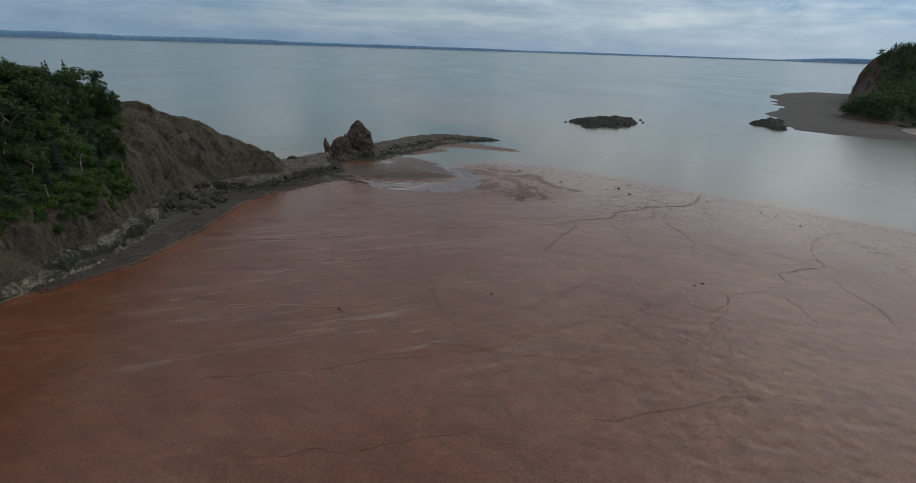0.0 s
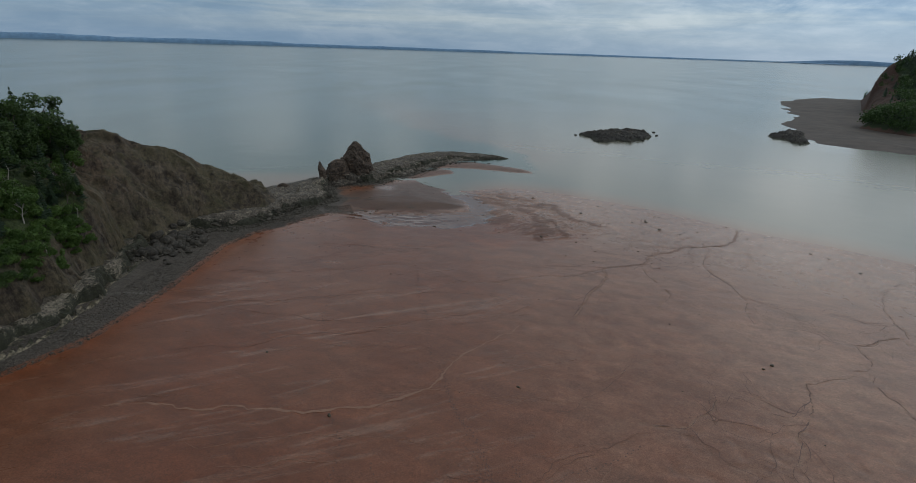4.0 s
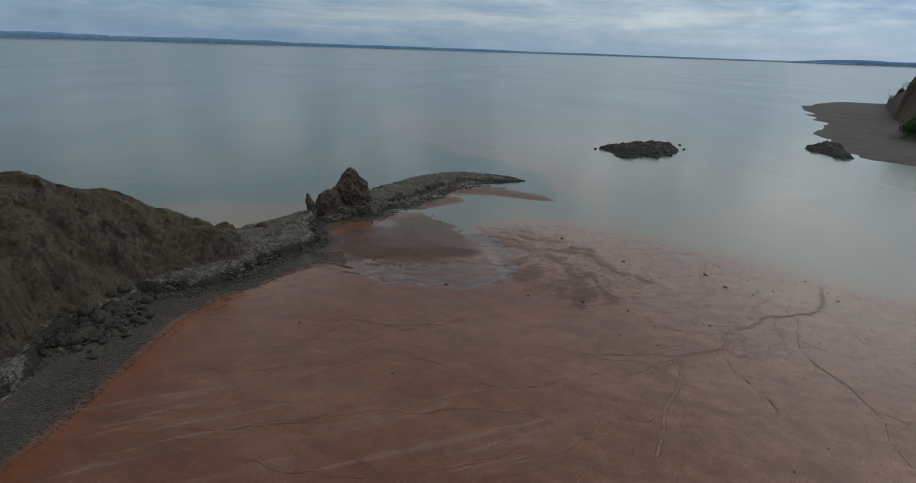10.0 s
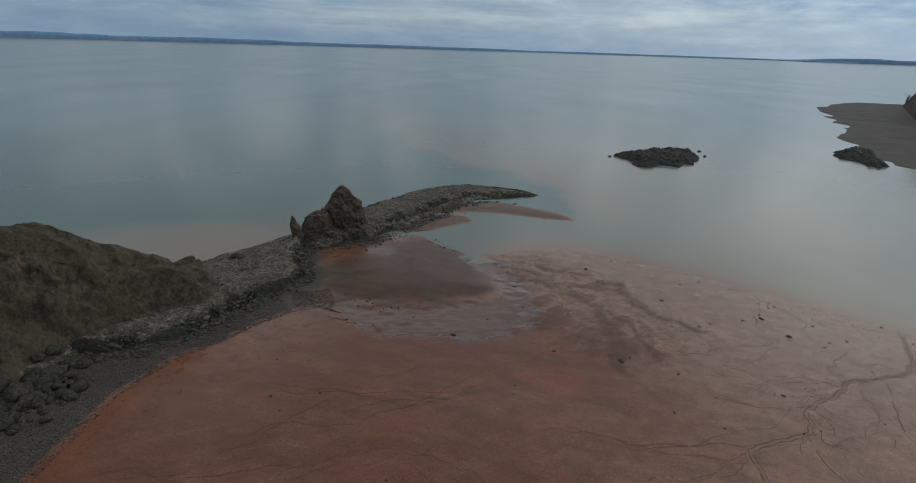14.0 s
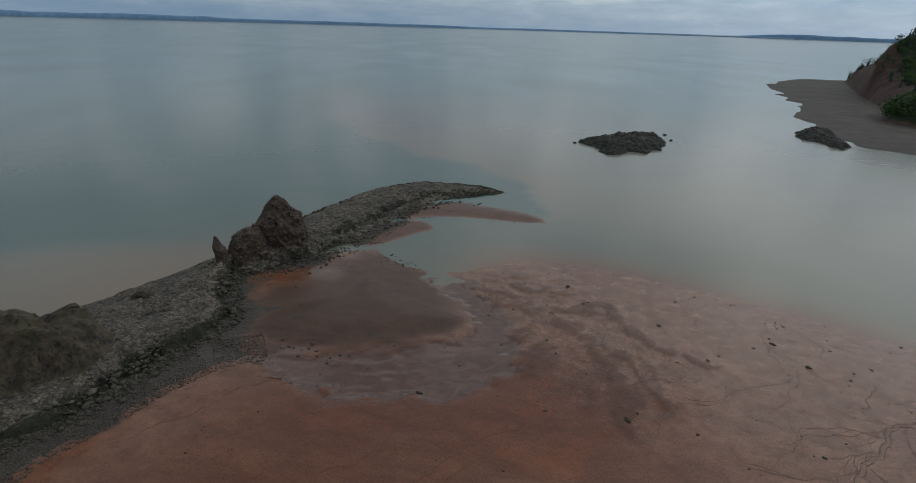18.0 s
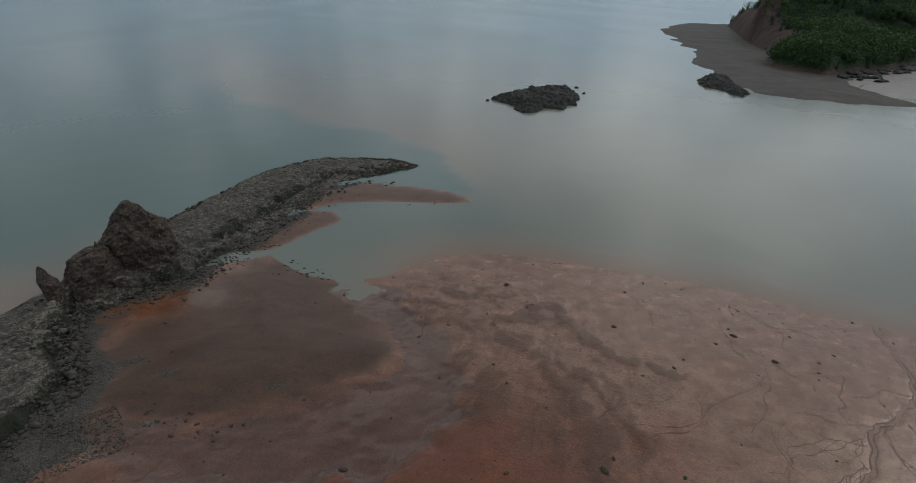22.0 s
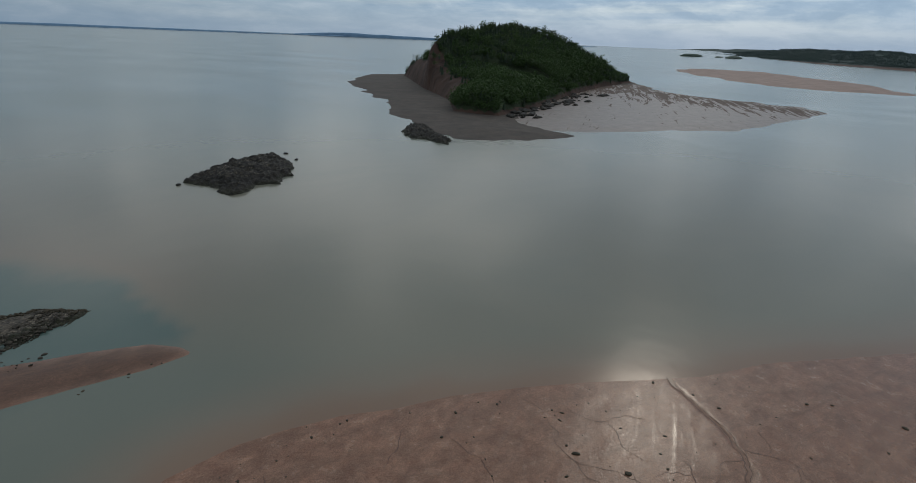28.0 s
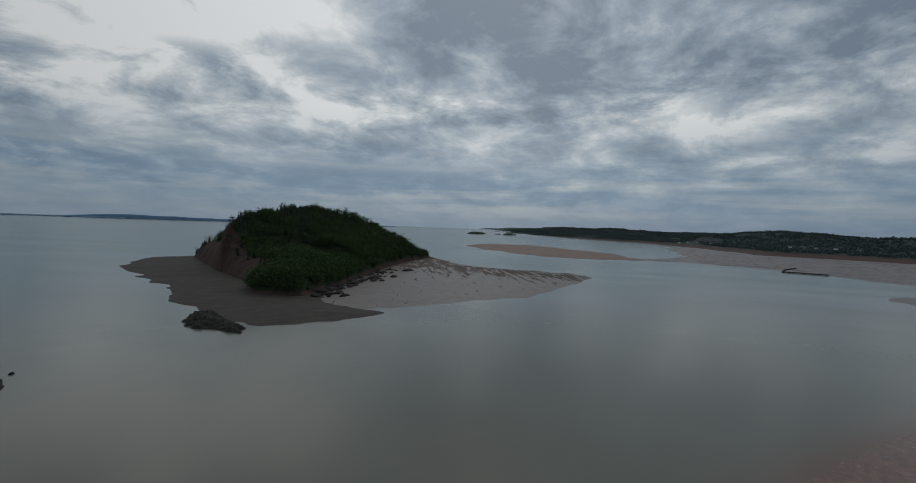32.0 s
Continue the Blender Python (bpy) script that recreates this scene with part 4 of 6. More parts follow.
def headland_at(x, y):
    """Height of the headland's surface, about -6 outside."""
    x, y = np.asarray(x, float), np.asarray(y, float)
    wob = 1.6 * fbm(x / 9, y / 9, 5.0, 3)
    d, along = line_distance(x, y, FOOT[:17])
    d = np.where(inside(x, y, HEAD_POLY), d, -d) + wob * 0.6
    h = headland_height(np.maximum(d, 0), along)
    slab = smooth(along, 3.2, 4.2) * (1 - smooth(along, 9.2, 10.0))
    toe = 2.2 + 0.16 * np.maximum(d, 0)
    h = h + slab * (1 - smooth(d + 1.2 * fbm(x / 4, y / 4, 8.0, 3), 4.0, 8.5)) * np.minimum(toe - h, 0)
    back = line_distance(x, y, FOOT[16:])[0]
    h = np.minimum(h, 0.5 + 1.9 * back)
    return np.where(d > 0, h, 4 + d * 3.0), d, along


def build_headland():
    xs = np.r_[np.arange(-420, -150, 6), np.arange(-150, -130, 1.2), np.arange(-130, -62, 0.45)]
    ys = np.r_[np.arange(-240, 50, 6), np.arange(50, 90, 1.2), np.arange(90, 214, 0.45)]
    X, Y = (a.ravel() for a in np.meshgrid(xs, ys, indexing="ij"))
    h, d, along = headland_at(X, Y)
    fade = smooth(d, -0.5, 3)
    wander = 1.5 * fbm(X / 11, Y / 11, 4.0, 3)
    gul = ridged((Y * 0.85 - X * 0.5 + wander) / 7.5, h / 70, 1.0, 3) + 0.35 * ridged((Y * 0.85 - X * 0.5 + wander) / 2.6, h / 30, 5.0, 2) - 0.4
    low = smooth(h, 3.0, 6.0)
    h2 = h + fade * (0.25 + 0.75 * low) * (1.5 * gul + 0.38 * fbm(X / 2.8, Y / 2.8, h / 3.5, 4)) * (0.45 + 0.55 * smooth(along, 6, 9))
    b1, e1 = blocks(X / 3.2, Y / 3.2, h / 2.6)
    rockv = fade * smooth(along, 6, 8.5)
    h2 = np.maximum(h2 + rockv * 0.4 * b1 + (1 - low) * fade * 0.35 * blocks(X / 1.7, Y / 2.6, 0.0, 6)[0], -6)
    push = fade * low * (1.3 * ridged(Y / 10, h / 40, 2.0, 3) + 0.3 * fbm(Y / 3, h / 3, 7.0, 3) - 0.6) + rockv * 0.5 * b1
    me = mesh_from("headland", np.stack([X + push * 0.8, Y - push * 0.35, h2], 1), grid_faces(len(xs), len(ys)), CLIFF)
    grass = (1 - smooth(along, 7.6, 8.8)) * smooth(h, 12, 17) * 0.75
    grass = np.maximum(grass, 0.5 * smooth(d, 16, 24) * (1 - smooth(along, 10, 11)))
    ledge = (1 - smooth(h + 1.2 * fbm(X / 5, Y / 5, 2, 3), 3.2, 5.2)) * 0.85
    scree = 0.6 * np.exp(-(((along - 9.0) / 0.9) ** 2)) * smooth(h, 10, 24)
    masks(me, "mask", grass, ledge, scree)
    tagged(new("headland", me), "steep brown basalt headland with gullies and scree", "cliff", kind="structure")


def platform_height(x, y):
    s = signed(x, y, PLATFORM_LINE)
    di = line_distance(x, y, INNER_EDGE)[0]
    db = line_distance(x, y, BACK_EDGE)[0]
    # a broken scarp that faces the beach, lower towards the spit, then a slab dipping to the sea
    far = smooth(y, 222, 262)
    back = 5.0 * smooth(y, 233, 247) * (1 - smooth(x, -2, 14))
    edge = (1.8 - 0.5 * far) * (1 + 0.45 * fbm(x / 7, y / 7, 3.0, 2))
    jag = 1.3 * blocks(x / 2.3, y / 2.3, 0.5, 2)[0]
    rise = edge * smooth(di - back + jag, 0.4, 1.5) + 0.35 * smooth(di, 0, 3) + (0.9 - 0.2 * far) * smooth(di - back, 1, 9)
    h = np.minimum(rise, 0.2 + 0.24 * db)
    tip = smooth(np.hypot(x - 24, y - 299), 4, 45)
    foot = smooth(line_distance(x, y, FOOT[2:16])[0], 0, 5)
    base = np.maximum(mud_height(x, y), 0.0) * 0.8
    h = h * (0.25 + 0.75 * tip) + 0.8 * (1 - foot) + base * smooth(di, 0, 2)
    dn, at = line_distance(x, y, NECK)
    spine = np.interp(at, np.arange(len(NECK_Z)), NECK_Z) - 0.22 * dn
    h = np.maximum(h, np.minimum(spine, 0.3 + 1.5 * smooth(di, 0.2, 1.6) + 0.55 * di))
    return np.where(s > 0, h, np.maximum(-3.0, s * 1.6) + base * 0.6), s, di


def build_platform():
    xs, ys = np.arange(-112, 27, 0.42), np.arange(56, 313, 0.42)
    X, Y = (a.ravel() for a in np.meshgrid(xs, ys, indexing="ij"))
    wob, wob2 = 1.7 * fbm(X / 5, Y / 5, 2.0, 5), 1.7 * fbm(X / 5, Y / 5, 11.0, 5)
    h, s, di = platform_height(X + wob, Y + wob2)
    # tilted beds stand up as low ribs
    u, v = X * 0.82 - Y * 0.57, X * 0.57 + Y * 0.82
    ribs = ridged(u / 2.1, v / 9, 0, 4) + 0.6 * ridged(u / 0.9 + 0.3 * vnoise(X / 3, Y / 3), v / 5, 3.0, 2)
    top = smooth(s, 0, 2)
    b1, _ = blocks(u / 1.6, v / 4.2, 0.0, 3)
    b2, _ = blocks(u / 0.8, v / 1.5, 0.0, 8)
    back = 5.0 * smooth(Y, 233, 247) * (1 - smooth(X, -2, 14))
    crest = 1 - smooth(np.abs(di - back - 1.5), 1.5, 5)
    h = h + top * ((0.16 + 0.34 * crest) * b1 + (0.11 + 0.20 * crest) * b2 + (0.14 + 0.16 * crest) * ribs + (0.13 + 0.17 * crest) * fbm(X / 1.3, Y / 1.3, 9.0, 3))
    keep = (s > -2.2)
    F = grid_faces(len(xs), len(ys))
    F = F[keep[F].any(1)]
    used = np.unique(F)
    remap = np.zeros(len(X), np.int32)
    remap[used] = np.arange(len(used))
    me = mesh_from("rock_platform", np.stack([X, Y, h], 1)[used], remap[F], PLATFORM, True)
    dark_band = 1 - smooth(np.abs(di - back - 0.9 + 1.2 * fbm(X / 4, Y / 4, 41.0, 3)), 0.5, 2.4)
    weed = 0.26 + 0.30 * (1 - smooth(Y, 140, 172)) + 0.80 * dark_band * (0.75 + 0.5 * fbm(X / 5, Y / 5, 42.0, 3)) + 0.35 * (1 - smooth(np.abs(s), 0, 3)) + 0.35 * (1 - smooth(np.hypot(X + 53, Y - 218), 5, 13))
    salt = 0.20 + 0.72 * (1 - smooth(np.abs(di - back - 3.4), 0.6, 3.6)) * (0.72 + 0.4 * fbm(X / 6, Y / 6, 4.0, 3)) * (1 - 0.3 * smooth(Y, 225, 260)) * (0.55 + 0.45 * smooth(np.abs(Y - 172), 22, 38))
    masks(me, "mask", weed[used], salt[used])
    tagged(new("rock_platform", me), "wave-cut grey rock platform with weed-covered ledge", "rock ledge", kind="structure")


# ---- rocks ----
def ico(sub):
    bm = bmesh.new()
    bmesh.ops.create_icosphere(bm, subdivisions=sub, radius=1)
    v = np.array([w.co[:] for w in bm.verts])
    f = np.array([[w.index for w in p.verts] for p in bm.faces])
    bm.free()
    return v, f


def crag(seed, centre, size, lean=(0, 0), sub=5, rough=0.22, taper=0.55, blocky=0.6):
    """A rugged upright rock as vertices and faces; its foot lies below its centre."""
    v, f = ico(sub)
    p = v.copy()
    p[:, :2] = np.sign(p[:, :2]) * np.abs(p[:, :2]) ** blocky
    q = v * np.asarray(size) / 2.6 if sub > 4 else v * 2.2
    bl = blocks(q[:, 0] + seed, q[:, 1], q[:, 2] * 0.8)[0] * 0.5 + blocks(q[:, 0] * 2.4, q[:, 1] * 2.4 + seed, q[:, 2] * 2, 4)[0] * 0.28
    n = bl * rough * 0.8 + ridged(v[:, 0] * 1.7 + seed, v[:, 1] * 1.7, v[:, 2] * 0.8, 3) * rough * 0.8 + fbm(v[:, 0] * 5 + seed, v[:, 1] * 5, v[:, 2] * 4, 3) * rough * 0.45
    t = np.clip((p[:, 2] + 1) / 2, 0, 1)
    width = (1 - taper * t**1.3) * (1 + n)
    p[:, 0] *= width
    p[:, 1] *= width
    p[:, 2] = (p[:, 2] * (1 + 0.35 * n) + 1) / 2
    p = p * size
    p[:, 0] += lean[0] * t**1.5
    p[:, 1] += lean[1] * t**1.5
    return p + centre, f


def join(*pieces):
    vs, fs, n = [], [], 0
    for v, f in pieces:
        vs.append(v)
        fs.append(f + n)
        n += len(v)
    return np.concatenate(vs), np.concatenate(fs)


def turned(piece, angle, about):
    v, f = piece
    c, s = math.cos(angle), math.sin(angle)
    q = v - about
    return np.stack([q[:, 0] * c - q[:, 1] * s, q[:, 0] * s + q[:, 1] * c, q[:, 2]], 1) + about, f


def pinnacle(seed, centre, size, profile, lean=(0, 0), sub=5, rough=0.2):
    """A broken rock tower: size gives half widths and height, profile its width from foot to top."""
    v, f = ico(sub)
    t = np.clip((v[:, 2] + 1) / 2, 0, 1)
    flat = v[:, :2] / (np.linalg.norm(v[:, :2], axis=1)[:, None] + 1e-6)
    flat = np.sign(flat) * np.abs(flat) ** 0.75
    w = np.interp(t, np.linspace(0, 1, len(profile)), profile)
    q = np.stack([flat[:, 0] * w * size[0], flat[:, 1] * w * size[1], t * size[2]], 1)
    # broad broken faces
    r = np.random.default_rng(int(seed * 10))
    u = q / np.asarray(size) - (0, 0, 0.45)
    for _ in range(18):
        face = np.abs(r.normal(size=3)) * (1, 1, 0.7) * (r.choice((-1, 1)), r.choice((-1, 1)), 1) + (0, 0, 0.12)
        face /= np.linalg.norm(face)
        u = u - np.maximum(u @ face - r.uniform(0.62, 0.9), 0)[:, None] * face
    q = (u + (0, 0, 0.45)) * size
    n = blocks(q[:, 0] / 2.6 + seed, q[:, 1] / 2.6, q[:, 2] / 3.6)[0] * 0.5 + blocks(q[:, 0] / 1.1, q[:, 1] / 1.1 + seed, q[:, 2] / 1.3, 4)[0] * 0.25
    n = n + ridged(q[:, 0] / 3.4 + seed, q[:, 1] / 3.4, q[:, 2] / 6, 3) * 0.7 + fbm(q[:, 0] / 0.9, q[:, 1] / 0.9, q[:, 2] / 0.9 + seed, 2) * 0.25
    q[:, :2] += flat * (n * rough * min(size[0], size[1]) * (0.35 + 0.65 * w))[:, None]
    q[:, 2] += n * rough * 1.1 * smooth(t, 0.3, 0.9)
    q[:, 0] += lean[0] * t**1.4
    q[:, 1] += lean[1] * t**1.4
    return q + centre, f


def build_stack():
    o = np.array([-50.0, 238.5, 3.0])
    ob = thing("sea_stack", "dark brown basalt sea stack on the rock platform", "sea stack", "", o)
    for name, piece in (("peak", pinnacle(3.1, (4.6, 0, -0.5), (7.4, 5.4, 14.2), [1.02, 1.02, 1.0, 0.96, 0.9, 0.8, 0.67, 0.52, 0.38, 0.24, 0.08], (-1.0, 0), 6, 0.2)),
                        ("shoulder", pinnacle(9.4, (-5.6, 0.2, -0.5), (5.0, 3.8, 7.4), [1.1, 1.08, 1.05, 1.0, 0.97, 0.93, 0.86, 0.75, 0.6, 0.25], (1.2, 0), 6, 0.16)),
                        ("horn", pinnacle(5.5, (-3.6, 0, 5.4), (0.8, 0.7, 3.0), [1.2, 1.0, 0.7, 0.5, 0.3, 0.0], (-0.3, 0), 3, 0.2)),
                        ("base", pinnacle(7.7, (0.6, -0.6, -2.6), (11.6, 6.0, 3.7), [1.1, 1.08, 1.02, 0.95, 0.86, 0.3], (0, 0), 6, 0.24))):
        v, f = turned(piece, radians(48), np.zeros(3))
        part(name, mesh_from(name, v, f, PLATFORM_STACK if name == "base" else STACK, True), ob, "paler weedy rock base" if name == "base" else "")
    v, f = pinnacle(2.2, (0, 0, 0), (1.3, 1.4, 7.4), [1.4, 1.1, 0.9, 0.85, 0.9, 0.8, 0.55, 0.3, 0.0], (-0.8, 0.2), 4, 0.3)
    ob = new("rock_spire", mesh_from("rock_spire", v, f, STACK, True))
    ob.location = (-59.3, 229.0, 2.6)
    tagged(ob, "small leaning dark rock spire beside the sea stack", "rock")
    v, f = crag(6.2, (0, 0, 0), (1.9, 1.5, 1.7), (0, 0), 4, 0.25, 0.5)
    ob = new("boulder", mesh_from("lone_boulder", v, f, STACK))
    ob.location = (-69.3, 209.5, float(platform_height(np.array([-69.3]), np.array([209.5]))[0][0]) - 0.2)
    tagged(ob, "lone dark boulder on the pale rock platform", "boulder")


def rocky_islet(name, outline, top, label, seed, step=0.6):
    ox, oy = np.mean([p[0] for p in outline]), np.mean([p[1] for p in outline])
    xs = np.arange(min(p[0] for p in outline) - 4, max(p[0] for p in outline) + 4, step)
    ys = np.arange(min(p[1] for p in outline) - 4, max(p[1] for p in outline) + 4, step)
    X, Y = (a.ravel() for a in np.meshgrid(xs, ys, indexing="ij"))
    s = signed(X + 2.2 * fbm(X / 5, Y / 5, seed, 4), Y + 2.2 * fbm(X / 5, Y / 5, seed + 7, 4), outline)
    h = np.where(s > 0, top * (0.25 * smooth(s, 0, 1.5) + 0.75 * smooth(s, 0, 18)), s * 0.8)
    u, v = X * 0.9 + Y * 0.4, -X * 0.4 + Y * 0.9
    h = h + smooth(s, -1, 4) * (0.75 * ridged(v / 4.5, u / 14, seed, 4) + 0.4 * fbm(X / 1.8, Y / 1.8, seed, 3))
    b1 = blocks(u / 4.5, v / 2.2, seed)[0]
    b2 = blocks(X / 1.8, Y / 1.4, seed, 3)[0]
    h = h + smooth(s, -0.5, 3) * (0.7 * b1 + 0.4 * b2)
    keep = h > -1.5
    F = grid_faces(len(xs), len(ys))
    F = F[keep[F].any(1)]
    used = np.unique(F)
    remap = np.zeros(len(X), np.int32)
    remap[used] = np.arange(len(used))
    me = mesh_from(name, np.stack([X - ox, Y - oy, h], 1)[used], remap[F], ISLET, True)
    masks(me, "mask", (1 - smooth(h, 0.3, 2.2))[used], (smooth(h, 1.0, 3.0) * 0.55)[used])
    ob = new(name, me)
    ob.location = (ox, oy, 0)
    return tagged(ob, label, "islet")


def build_islets():
    rocky_islet("rock_islet", [(85, 392), (92, 401), (100, 408), (118, 417), (130, 418), (140, 415), (139, 402), (133, 388), (124, 374), (113, 366), (104, 370),
                               (98, 362), (90, 362), (90, 372), (88, 382)], 3.6, "low black weed-covered rock islet in calm water", 2.0)
    rocky_islet("rock_islet", [(239, 424), (250, 436), (264, 445), (276, 440), (268, 424), (254, 402), (247, 384), (233, 380), (236, 398), (232, 410)], 3.2,
                "low dark rock ledge at the edge of the island beach", 6.0)
    # small skerries off the first islet
    v, f = crag(1.4, (0, 0, -0.6), (1.1, 0.8, 1.4), (0, 0), 3, 0.25, 0.4)
    me = mesh_from("skerry", v, f, ISLET)
    masks(me, "mask", 0.4, 0.2)
    for x, y, a in ((80.5, 390, 0.2), (146, 416, 2.0), (142.5, 400, 0.7)):
        ob = new("skerry", me)
        ob.location, ob.rotation_euler, ob.scale = (x, y, 0), (0, 0, a), (1 + 0.3 * math.sin(a), 1, 0.9)
        tagged(ob, "small dark skerry just above the water", "rock", "skerries off the islet")

# ---- trees ----
def tube(points, radii, sides=6):
    v, f = [], []
    for i, (p, r) in enumerate(zip(points, radii)):
        for s in range(sides):
            a = 2 * math.pi * s / sides
            v.append((p[0] + r * math.cos(a), p[1] + r * math.sin(a), p[2]))
    for i in range(len(points) - 1):
        for s in range(sides):
            t = (s + 1) % sides
            f.append((i * sides + s, i * sides + t, (i + 1) * sides + t, (i + 1) * sides + s))
    return np.array(v), np.array(f)


def leaf_cloud(r, centres, radius, count, size):
    """Small four-cornered leaf sprays round several centres."""
    c = np.repeat(np.asarray(centres, float), count, 0)
    rad = np.repeat(np.asarray(radius, float), count)
    n = len(c)
    d = r.normal(size=(n, 3))
    d /= np.linalg.norm(d, axis=1)[:, None]
    p = c + d * (rad * r.uniform(0.45, 1.0, n) ** 0.6)[:, None] * (1, 1, 0.78)
    up = d * 0.6 + r.normal(size=(n, 3)) * 0.6 + (0, 0, 0.5)
    up /= np.linalg.norm(up, axis=1)[:, None]
    a = np.cross(up, r.normal(size=(n, 3)))
    a /= np.linalg.norm(a, axis=1)[:, None]
    b = np.cross(up, a)
    s = size * r.uniform(0.6, 1.3, n)[:, None]
    v = np.stack([p - a * s, p - b * s * 0.6 + up * s * 0.15, p + a * s, p + b * s * 0.6 + up * s * 0.15], 1).reshape(-1, 3)
    return v, np.arange(4 * n).reshape(-1, 4)


def broadleaf_tree(seed, height, spread, leaf, bark, label, bare=0.3):
    r = np.random.default_rng(seed)
    ob = thing("broadleaf_tree", label, "tree")
    pts = [(0, 0, -1.0)] + [(r.normal() * 0.12 * i, r.normal() * 0.12 * i, height * 0.8 * i / 5) for i in range(1, 6)]
    pieces = [tube(pts, [0.02 * height * (1 - 0.16 * i) for i in range(6)])]
    centres, radius = [], []
    for i in range(11):
        base = np.array(pts[2 + i % 4])
        a = i * 2.4 + r.uniform(-0.4, 0.4)
        reach = spread * r.uniform(0.35, 0.8)
        end = base + (math.cos(a) * reach, math.sin(a) * reach, height * r.uniform(0.1, 0.28))
        pieces.append(tube([base, (base + end) / 2 + (0, 0, 0.3), end], [0.006 * height, 0.005 * height, 0.002 * height], 4))
        centres.append(end)
        radius.append(spread * r.uniform(0.26, 0.46))
    centres.append((0, 0, height * 0.9))
    radius.append(spread * 0.4)
    part("trunk", mesh_from("trunk", *join(*pieces), bark), ob)
    part("crown", mesh_from("crown", *leaf_cloud(r, centres, radius, 150, 0.23), leaf, True), ob)
    return ob


def shrub(seed, spread, height, leaf, label):
    r = np.random.default_rng(seed)
    ob = thing("shrub", label, "shrub")
    pieces, centres, radius = [], [], []
    for i in range(9):
        a, d = r.uniform(0, 6.28), spread * r.uniform(0.1, 0.9)
        end = np.array((math.cos(a) * d, math.sin(a) * d, height * r.uniform(0.35, 0.85)))
        pieces.append(tube([(end[0] * 0.3, end[1] * 0.3, -0.6), end * (0.7, 0.7, 0.6), end], [0.06, 0.04, 0.02], 4))
        centres.append(end)
        radius.append(r.uniform(0.35, 0.6) * height)
    part("stems", mesh_from("stems", *join(*pieces), BARK), ob)
    part("leaves", mesh_from("leaves", *leaf_cloud(r, centres, radius, 130, 0.19), leaf, True), ob)
    return ob


def spruce_tree(seed, height, spread, label, gaps=0.0):
    r = np.random.default_rng(seed)
    ob = thing("spruce_tree", label, "tree")
    part("trunk", mesh_from("trunk", *tube([(0, 0, -1), (0, 0, height * 0.5), (0.05, 0, height)], [0.018 * height, 0.011 * height, 0.02]), BARK), ob)
    vs, fs = [], []
    n = 0
    for w in range(17):
        t = w / 16
        z = height * (0.10 + 0.88 * t)
        for b in range(9):
            if r.uniform() < gaps:
                continue
            a = b * 0.698 + w * 0.37 + r.uniform(-0.15, 0.15)
            reach = spread * (1 - t) ** 0.85 * r.uniform(0.65, 1.1) + 0.12
            d, side = np.array((math.cos(a), math.sin(a), 0)), np.array((-math.sin(a), math.cos(a), 0))
            droop = -0.28 * reach
            wid = 0.20 * reach + 0.12
            p = [np.array((0, 0, z + 0.15))]
            m1, m2 = d * reach * 0.55 + (0, 0, z + droop * 0.4), d * reach + (0, 0, z + droop)
            q = [p[0], m1 - side * wid + (0, 0, -0.12), m2, m1 + side * wid + (0, 0, -0.12)]
            vs += q + [p[0], m1 - side * wid * 0.5 + (0, 0, -0.35), m2 + (0, 0, -0.15), m1 + (0, 0, 0.12)]
            fs += [(n, n + 1, n + 2, n + 3), (n + 4, n + 5, n + 6, n + 7)]
            n += 8
    part("crown", mesh_from("crown", np.array(vs), np.array(fs), NEEDLE, True), ob)
    return ob


def dead_tree(seed, height):
    r = np.random.default_rng(seed)
    pts = [(0, 0, -0.8), (0.1, 0, height * 0.5), (0.25, 0.1, height)]
    pieces = [tube(pts, [0.11, 0.08, 0.025], 6)]
    for i in range(7):
        z = height * r.uniform(0.35, 0.95)
        a, l = r.uniform(0, 6.28), height * r.uniform(0.12, 0.26)
        pieces.append(tube([(0.1, 0, z), (0.1 + math.cos(a) * l, math.sin(a) * l, z + l * 0.5)], [0.035, 0.01], 4))
    return tagged(new("dead_tree", mesh_from("dead_tree", *join(*pieces), BIRCH)), "bare pale dead birch on the cliff slope", "tree", "dead birches")


